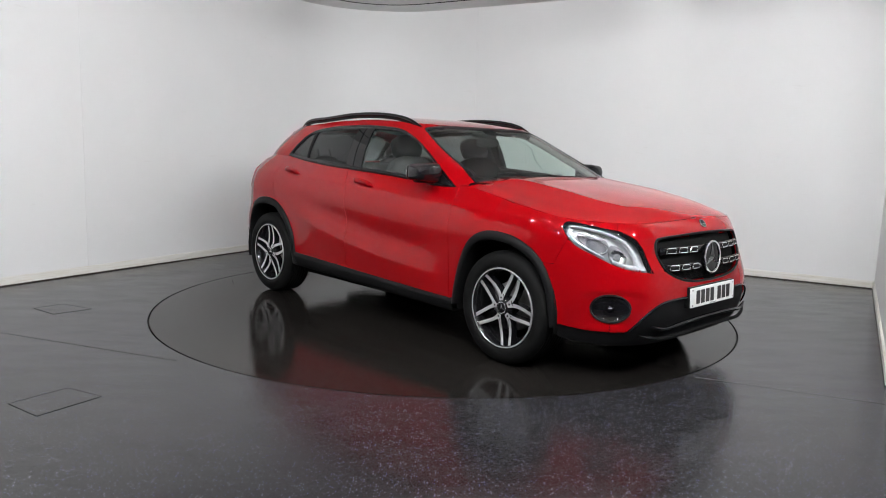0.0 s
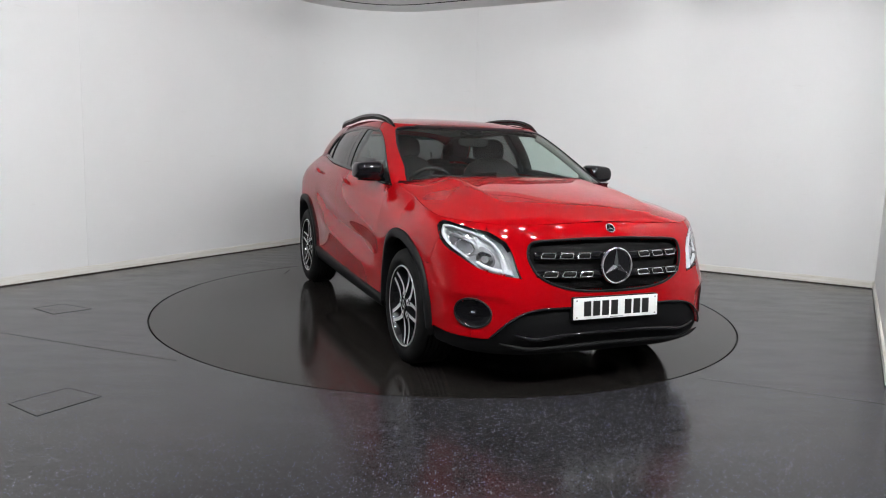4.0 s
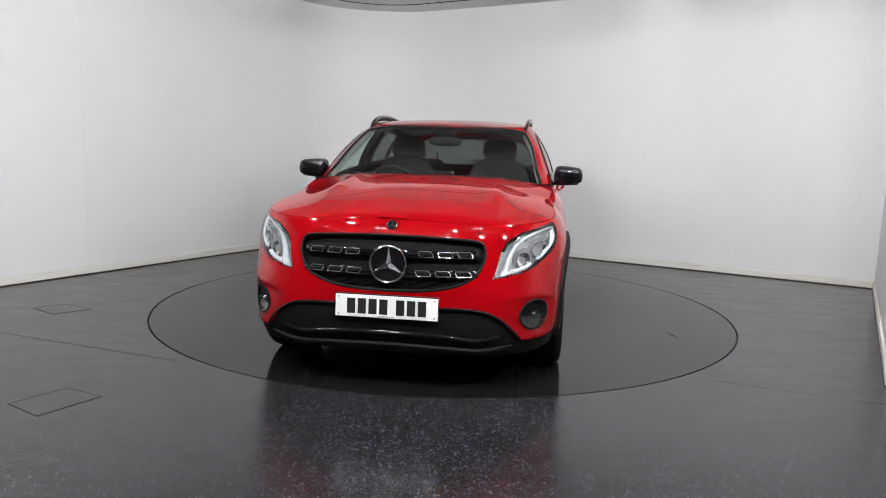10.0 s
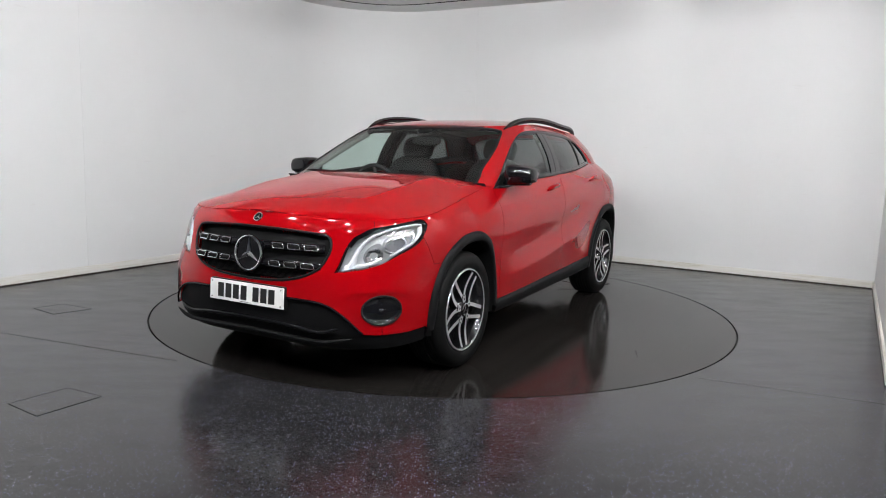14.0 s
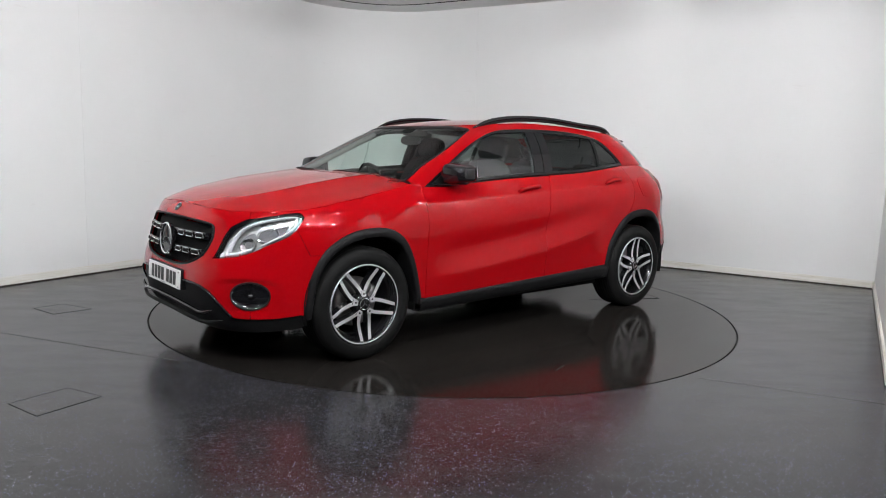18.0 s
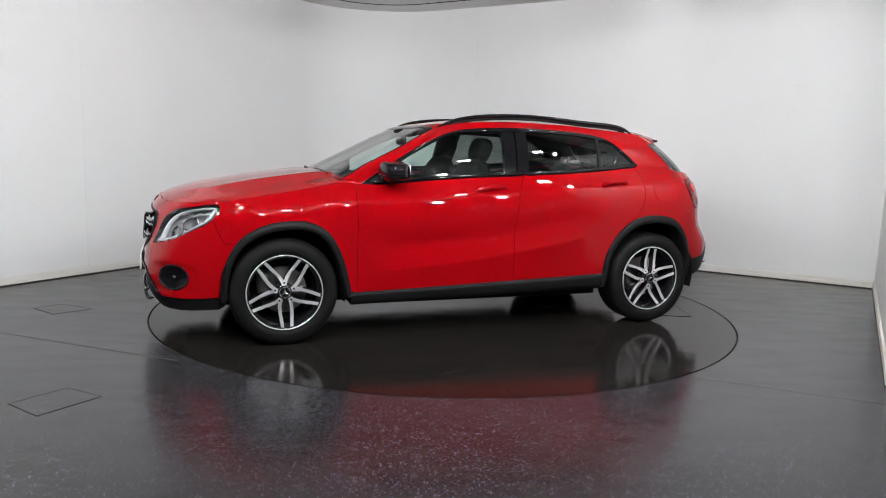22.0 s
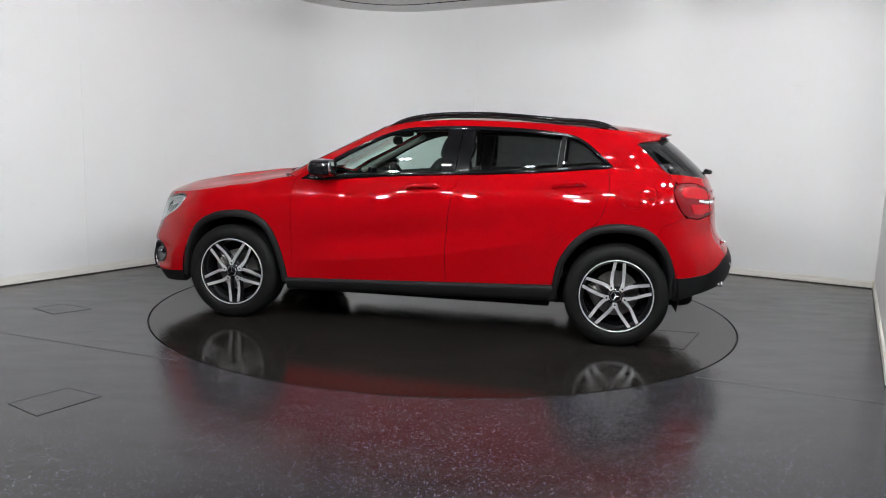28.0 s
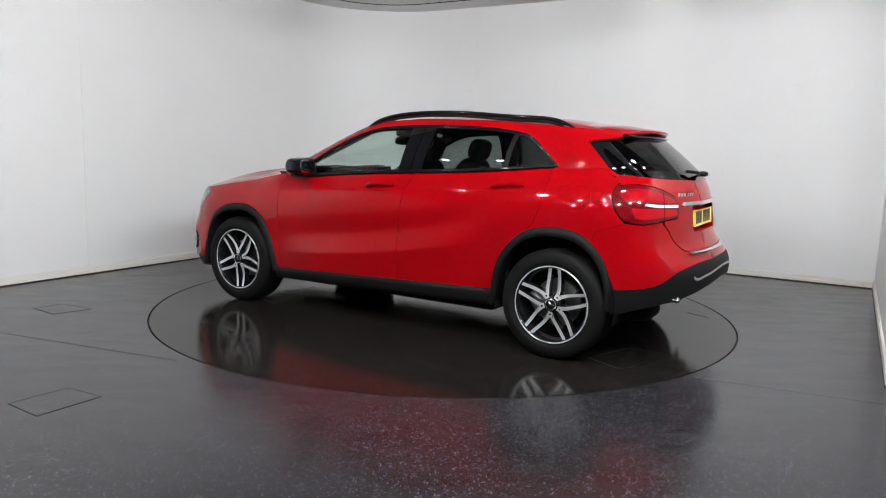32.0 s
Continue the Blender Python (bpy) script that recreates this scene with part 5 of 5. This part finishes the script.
part("loading_edge", tube(ledge + [Vector((v.x, -v.y, v.z)) for v in ledge[::-1][1:]], .020, .006, n=8), M_CHROME, car, "chrome loading edge", smooth=True)

# roof spoiler: a wedge over the hatch glass
def spoiler_mesh():
    bm = bmesh.new()
    rows = []
    n = 40
    for i in range(n + 1):
        y = -.56 + 1.12 * i / n
        a = abs(y) / .56
        tip = -1.722 + .10 * a ** 2 + .06 * a ** 6
        zt = 1.412 - .016 * a ** 2 - .040 * a ** 6
        root = -1.36
        zr = float(ROOF_C(root)) + .003 - .044 * a ** 2.3 - .012 * a ** 8
        under = tip + .10
        sec = [(root, zr - .012), (root, zr), (root + (tip - root) * .5, zr + (zt - zr) * .5 + .005), (tip + .02, zt + .001), (tip, zt - .006), (tip + .01, zt - .018), (under, zt - .036 - .02 * a ** 4), (root - .04, zr - .075)]
        rows.append([bm.verts.new((x, y * (1 - .13 * min(1.0, max(0.0, (root - x) / .3))), z)) for x, z in sec])
    for r0, r1 in zip(rows, rows[1:]):
        for k in range(len(r0)):
            k2 = (k + 1) % len(r0)
            bm.faces.new((r0[k], r1[k], r1[k2], r0[k2]))
    bm.faces.new(rows[0])
    bm.faces.new(rows[-1][::-1])
    return bm


spo = part("spoiler", spoiler_mesh(), M_RED, car, "red roof spoiler with a black underside", smooth=True)
under_row = [(-1.655 + .06 * (y / .45) ** 2, y, 1.366) for y in np.linspace(-.45, .45, 21)]
part("spoiler_base", tube(under_row, .05, .014, n=8), M_GLOSS, spo, smooth=True)
# rear wiper
wq = on(high_skin, HIGH_R, 1.125, .03)
wip = part("rear_wiper", tube([wq + Vector((.02, .0, -.01)), wq + Vector((-.005, .10, .008)), on(high_skin, -1.95, 1.145, .022)], .014, .010, n=8), M_CLAD, car, smooth=True)
part("wiper_cap", blob(wq + Vector((-.012, -.005, .0)), (.030, .045, .018), 2.4, 16, 10), M_CLAD, wip, smooth=True)

# ---- cowl and wipers ----
bm = bmesh.new()
ra, rb = [], []
for i in range(31):
    sgn = (i - 15) / 15
    e = bonnet_edge(.915)
    x = e[0] + bonnet_shear(.915) * (1 - sgn * sgn)
    z = e[2] + (float(BONNET_C(x)) - e[2]) * (1 - abs(sgn) ** 2.5)
    ra.append(bm.verts.new((x + .02, e[1] * sgn, z - .028)))
    yy = min(.70, abs(e[1] * sgn))
    q = high_skin(np.array([at_y(high_skin, yy, 1.052)]), np.array([1.052]))[0]
    rb.append(bm.verts.new((q[0] - .004, e[1] * sgn, q[2])))
for i in range(30):
    bm.faces.new((ra[i], ra[i + 1], rb[i + 1], rb[i]))
part("cowl", bm, M_CLAD, car, "black plastic cowl below the windscreen", smooth=True)
for y0, y1, x0 in ((.55, -.05, .0), (-.05, -.60, .0)):
    pts = []
    for t in np.linspace(0, 1, 9):
        y = y0 + (y1 - y0) * t
        zz = 1.062 + .012 * t
        pp = at_y(high_skin, abs(y), zz)
        v = on(high_skin, pp, zz, .014, 1)
        pts.append(Vector((v.x, y, v.z)))
    part("wiper", tube(pts, .006, .010, n=8, taper=.1), M_CLAD, car, "black windscreen wiper", smooth=True)

# ---- wheels ----
def spoke_mesh():
    """Ten slim spokes in five pairs, joined in points at the hub."""
    bm = bmesh.new()
    for k in range(5):
        for sg in (1, -1):
            path = []
            a0 = math.pi / 2 + 2 * math.pi * k / 5
            for t, (r, deg) in zip(np.linspace(0, 1, 17), seg([(.050, 4.0), (.085, 11.0), (.130, 19.5), (.180, 25.6), (.232, 29.3)], 4)):
                d = .866 - .020 * math.sin(math.pi * t * .85) + .010 * t
                path.append((r, a0 + sg * math.radians(deg), d, .0119 - .0014 * t))
            prev = None
            for r, a, d, w in path:
                c = Vector((r * math.cos(a), 0, r * math.sin(a)))
                side = Vector((-math.sin(a), 0, math.cos(a)))
                q = [bm.verts.new(c + side * w + Vector((0, d, 0))), bm.verts.new(c - side * w + Vector((0, d, 0))), bm.verts.new(c - side * (w + .004) + Vector((0, d - .045, 0))), bm.verts.new(c + side * (w + .004) + Vector((0, d - .045, 0)))]
                if prev:
                    for i in range(4):
                        f = bm.faces.new((prev[i], prev[(i + 1) % 4], q[(i + 1) % 4], q[i]))
                        f.material_index = 0 if i == 0 else 1
                prev = q
        # the joined foot of the pair
        d = .8645
        c, side = Vector((math.cos(a0), 0, math.sin(a0))), Vector((-math.sin(a0), 0, math.cos(a0)))
        foot = [(.044, -.015), (.044, .015), (.082, .017), (.079, .0), (.082, -.017)]
        top = [bm.verts.new(c * r + side * w + Vector((0, d, 0))) for r, w in foot]
        low = [bm.verts.new(c * r + side * w + Vector((0, d - .04, 0))) for r, w in foot]
        for q in ((0, 1, 3), (1, 2, 3), (0, 3, 4)):
            bm.faces.new([top[i] for i in q]).material_index = 0
        for i in range(5):
            bm.faces.new((top[i], top[(i + 1) % 5], low[(i + 1) % 5], low[i])).material_index = 1
    return bm


bm = spoke_mesh()
me_spokes = mesh_of(bm, "spokes", M_ALLOY)
me_spokes.materials.append(M_RIMBLACK)
tread = [(.215, .655), (.290, .650), (.320, .656), (.3375, .675)]
for d in (.690, .715, .740, .765, .790, .815, .840):
    tread += [(.3385, d - .006), (.3385, d + .006), (.331, d + .008), (.331, d + .011)] if d < .84 else [(.3385, d - .006), (.337, d + .004)]
tread += [(.330, .862), (.318, .874), (.300, .882), (.280, .885), (.262, .884), (.250, .878), (.240, .868), (.236, .850)]
me_tyre = mesh_of(revolve(tread, 96), "tyre", M_RUBBER, True)
me_barrel = mesh_of(revolve([(.236, .856), (.2385, .871), (.236, .8755), (.230, .876), (.226, .868), (.216, .850), (.205, .80), (.200, .70), (.02, .695)], 72), "barrel", M_RIMBLACK, True)
me_lip = mesh_of(revolve([(.2385, .868), (.2395, .874), (.237, .8785), (.2325, .8785), (.229, .872)], 72), "rim_edge", M_ALLOY, True)
hub = revolve([(.001, .862), (.034, .862), (.048, .858), (.056, .850), (.062, .83), (.066, .80)], 40)
me_hub = mesh_of(hub, "hub", M_RIMBLACK, True)
cap_bm = revolve([(.0005, .869), (.030, .868), (.036, .866), (.038, .858)], 36)
me_cap = mesh_of(cap_bm, "centre_cap", M_GLOSS, True)
sb = star_badge("cap_badge", .033, .0036, Vector((0, 0, 0)), 0, M_CHROME)
bmesh.ops.transform(sb, matrix=Matrix.Translation((0, .871, 0)) @ pose(0, 0, 0, 0, 0, 90), verts=sb.verts)
me_star = mesh_of(sb, "cap_badge", M_CHROME)
me_disc = mesh_of(revolve([(.05, .765), (.148, .765), (.150, .760), (.150, .735), (.05, .735)], 48), "brake_disc", M_STEEL)
nut = bmesh.new()
bmesh.ops.create_cone(nut, cap_ends=True, segments=8, radius1=.0062, radius2=.0062, depth=.004, matrix=Matrix.Translation((.061, .864, 0)) @ pose(0, 0, 0, 90))
me_nut = mesh_of(nut, "wheel_bolt", M_DARK)
caliper = mesh_of(blob((.115, .75, .05), (.045, .05, .085), 3.5, 16, 10), "caliper", M_STEEL, True)
for sx, off in ((1.35, .0), (-1.35, .0)):
    for s in (1, -1):
        w = new("wheel", me_tyre)
        w.parent = car
        w["label"] = "black tyre on a two-tone alloy wheel"
        w.matrix_basis = Matrix.Translation((sx, 0, HUB_Z + .001)) @ (pose(0, 0, 0) if s > 0 else pose(0, 0, 0, 0, 0, 180)) @ pose(0, 0, 0, 0, (4 if s > 0 else 10) if sx > 0 else (32.7 if s > 0 else 36), 0)
        for nm, me in (("spokes", me_spokes), ("barrel", me_barrel), ("rim_edge", me_lip), ("hub", me_hub), ("centre_cap", me_cap), ("cap_badge", me_star), ("brake_disc", me_disc), ("caliper", caliper)):
            c = new(nm, me)
            c.parent = w
        for k in range(5):
            c = new("wheel_bolt", me_nut)
            c.parent = w
            c.matrix_basis = pose(0, 0, 0, 0, -90 - 72 * k, 0)
        # arch liner
        bm = bmesh.new()
        rr = []
        for i in range(25):
            a = math.pi * (-.08 + 1.16 * i / 24)
            rr.append([bm.verts.new((sx + .392 * math.cos(a), s * y, HUB_Z + .02 + .40 * math.sin(a))) for y in (.50, .862)])
        for a, b in zip(rr, rr[1:]):
            bm.faces.new((a[0], b[0], b[1], a[1]))
        bm.faces.new([q[0] for q in rr])
        part("arch_liner", bm, M_DARK, car)

# underbody
part("underbody", box((-1.50, -.60, .21), (1.93, .60, .42), .04), M_DARK, car)
part("floor_pan", box((-.92, -.80, .225), (.92, .80, .36), .02), M_DARK, car)
for s in (1, -1):
    part("silencer", blob((-1.72, s * .45, .30), (.16, .20, .06), 3.0, 18, 10), M_DARK, car, smooth=True)

# ---- inside ----
for s in (1, -1):
    for x, kind in ((.30, "front"), (-.85, "rear")):
        st = part("seat", blob((x + .03, s * .37, .60), (.27, .24, .10), 3.2), M_SEAT, car, "dark cloth seat", smooth=True)
        lean = Matrix.Translation((x - .24, s * .37, .63)) @ pose(0, 0, 0, 0, -18, 0)
        bk = blob((0, 0, .27), (.10, .25, .32), 3.0) if kind == "front" else blob((0, 0, .24), (.09, .33, .27), 4.0)
        bmesh.ops.transform(bk, matrix=lean, verts=bk.verts)
        part("seat_back", bk, M_SEAT, st, smooth=True)
        hr = blob((0, 0, .66), (.06, .135, .09), 3.0) if kind == "front" else blob((0, 0, .50), (.045, .125, .055), 3.0)
        bmesh.ops.transform(hr, matrix=lean, verts=hr.verts)
        part("headrest", hr, M_SEAT, st, smooth=True)
        for dy in (-.06, .06):
            pz = tube([(0, dy, .52), (0, dy, .62)], .007)
            bmesh.ops.transform(pz, matrix=lean, verts=pz.verts)
            part("headrest_post", pz, M_CHROME, st)
    lining = [on(high_skin, *hx(x, float(WAIST(x)) + .003), -.026, s) for x in np.linspace(-1.62, .84, 50)]
    part("waist_lining", tube(lining, .018, .026, n=8), M_TRIM, car, smooth=True)
    part("door_card", box((-1.0, s * .755 - .015, .42), (.80, s * .755 + .015, 1.02), .012), M_TRIM, car)
    pil = [on(high_skin, p - .03, z, -.040, s) for p, z in SCREEN_EDGE[4:-12]]
    part("pillar_trim", tube(pil, .020, .024, n=8), M_LINER, car, smooth=True)
    pil = [on(high_skin, *hx(x, z), -.045, s) for x, z in ((-.25, 1.09), (-.27, 1.25), (-.30, 1.41))]
    part("pillar_trim", tube(pil, .05, .02, n=8), M_TRIM, car, smooth=True)
dash = blob((.76, 0, .90), (.22, .74, .13), 3.4, bend=lambda q: Vector((q.x - .25 * q.z, q.y, q.z + .06 * (1 - q.y * q.y))))
part("dashboard", dash, M_TRIM, car, smooth=True)
part("instrument_hood", blob((.60, -.37, 1.02), (.11, .18, .045), 2.6), M_TRIM, car, smooth=True)
part("screen_panel", box((.555, -.10, 1.00), (.575, .10, 1.10), .008), M_GLOSS, car)
wheel_m = Matrix.Translation((.42, -.37, .955)) @ pose(0, 0, 0, 0, -65, 0)
sw = tube([(.185 * math.cos(a), .185 * math.sin(a), 0) for a in np.linspace(0, 2 * math.pi, 41)[:-1]], .014, .016, closed=True, n=8)
for a in (0.0, math.pi, -math.pi / 2):
    tube([(0, 0, -.02), (.18 * math.cos(a + math.pi / 2), .18 * math.sin(a + math.pi / 2), 0)], .016, .010, n=8, bm=sw)
blob((0, 0, -.015), (.065, .065, .025), 2.6, 16, 8, bm=sw)
bmesh.ops.transform(sw, matrix=wheel_m, verts=sw.verts)
part("steering_wheel", sw, M_TRIM, car, "black three-spoke steering wheel", smooth=True)
part("interior_mirror", blob((.36, 0, 1.312), (.018, .120, .034), 3.0), M_DARK, car, smooth=True)
part("sensor_box", blob((.325, 0, 1.372), (.09, .075, .030), 3.0), M_DARK, car, smooth=True)
part("centre_console", box((-.3, -.11, .40), (.60, .11, .68), .03), M_TRIM, car)
patch("tailgate_trim", low_skin, [(R_, 1.095), (-2.3, 1.095), (-1.9, 1.10), (-1.86, .95), (R_, .95)], M_TRIM, car, (1, -1), .05, off=-.07, thick=0, inset=0)
part("rear_bench", blob((-1.14, 0, .84), (.07, .63, .28), 5.0, 36, 14), M_SEAT, car, "dark rear bench back", smooth=True)
part("parcel_shelf", box((-1.78, -.60, 1.02), (-1.22, .60, 1.05), .01), M_TRIM, car)
cap("headliner", np.linspace(HIGH_R + .15, HIGH_F - .02, 40), lambda p: [c - d for c, d in zip(roof_edge(p), (0, 0, .035))], lambda x: float(ROOF_C(x)) - .03, 2.3, M_LINER, ns=10, thick=0.0)


# ---- what moves ----
def motions():
    """The turntable turns steadily, and the car on it turns with it."""
    rows_t, rows_c = [], []
    for i in range(33):
        turn = pose(0, 0, 0, 0, 0, -46.684 - 5.1458 * i)
        rows_t.append((float(i), Matrix.Translation((0, TABLE_Y, 0)) @ turn))
        rows_c.append((float(i), turn @ pose(0.036, 0.036, 0)))
    walk(table, rows_t)
    walk(car, rows_c)


motions()
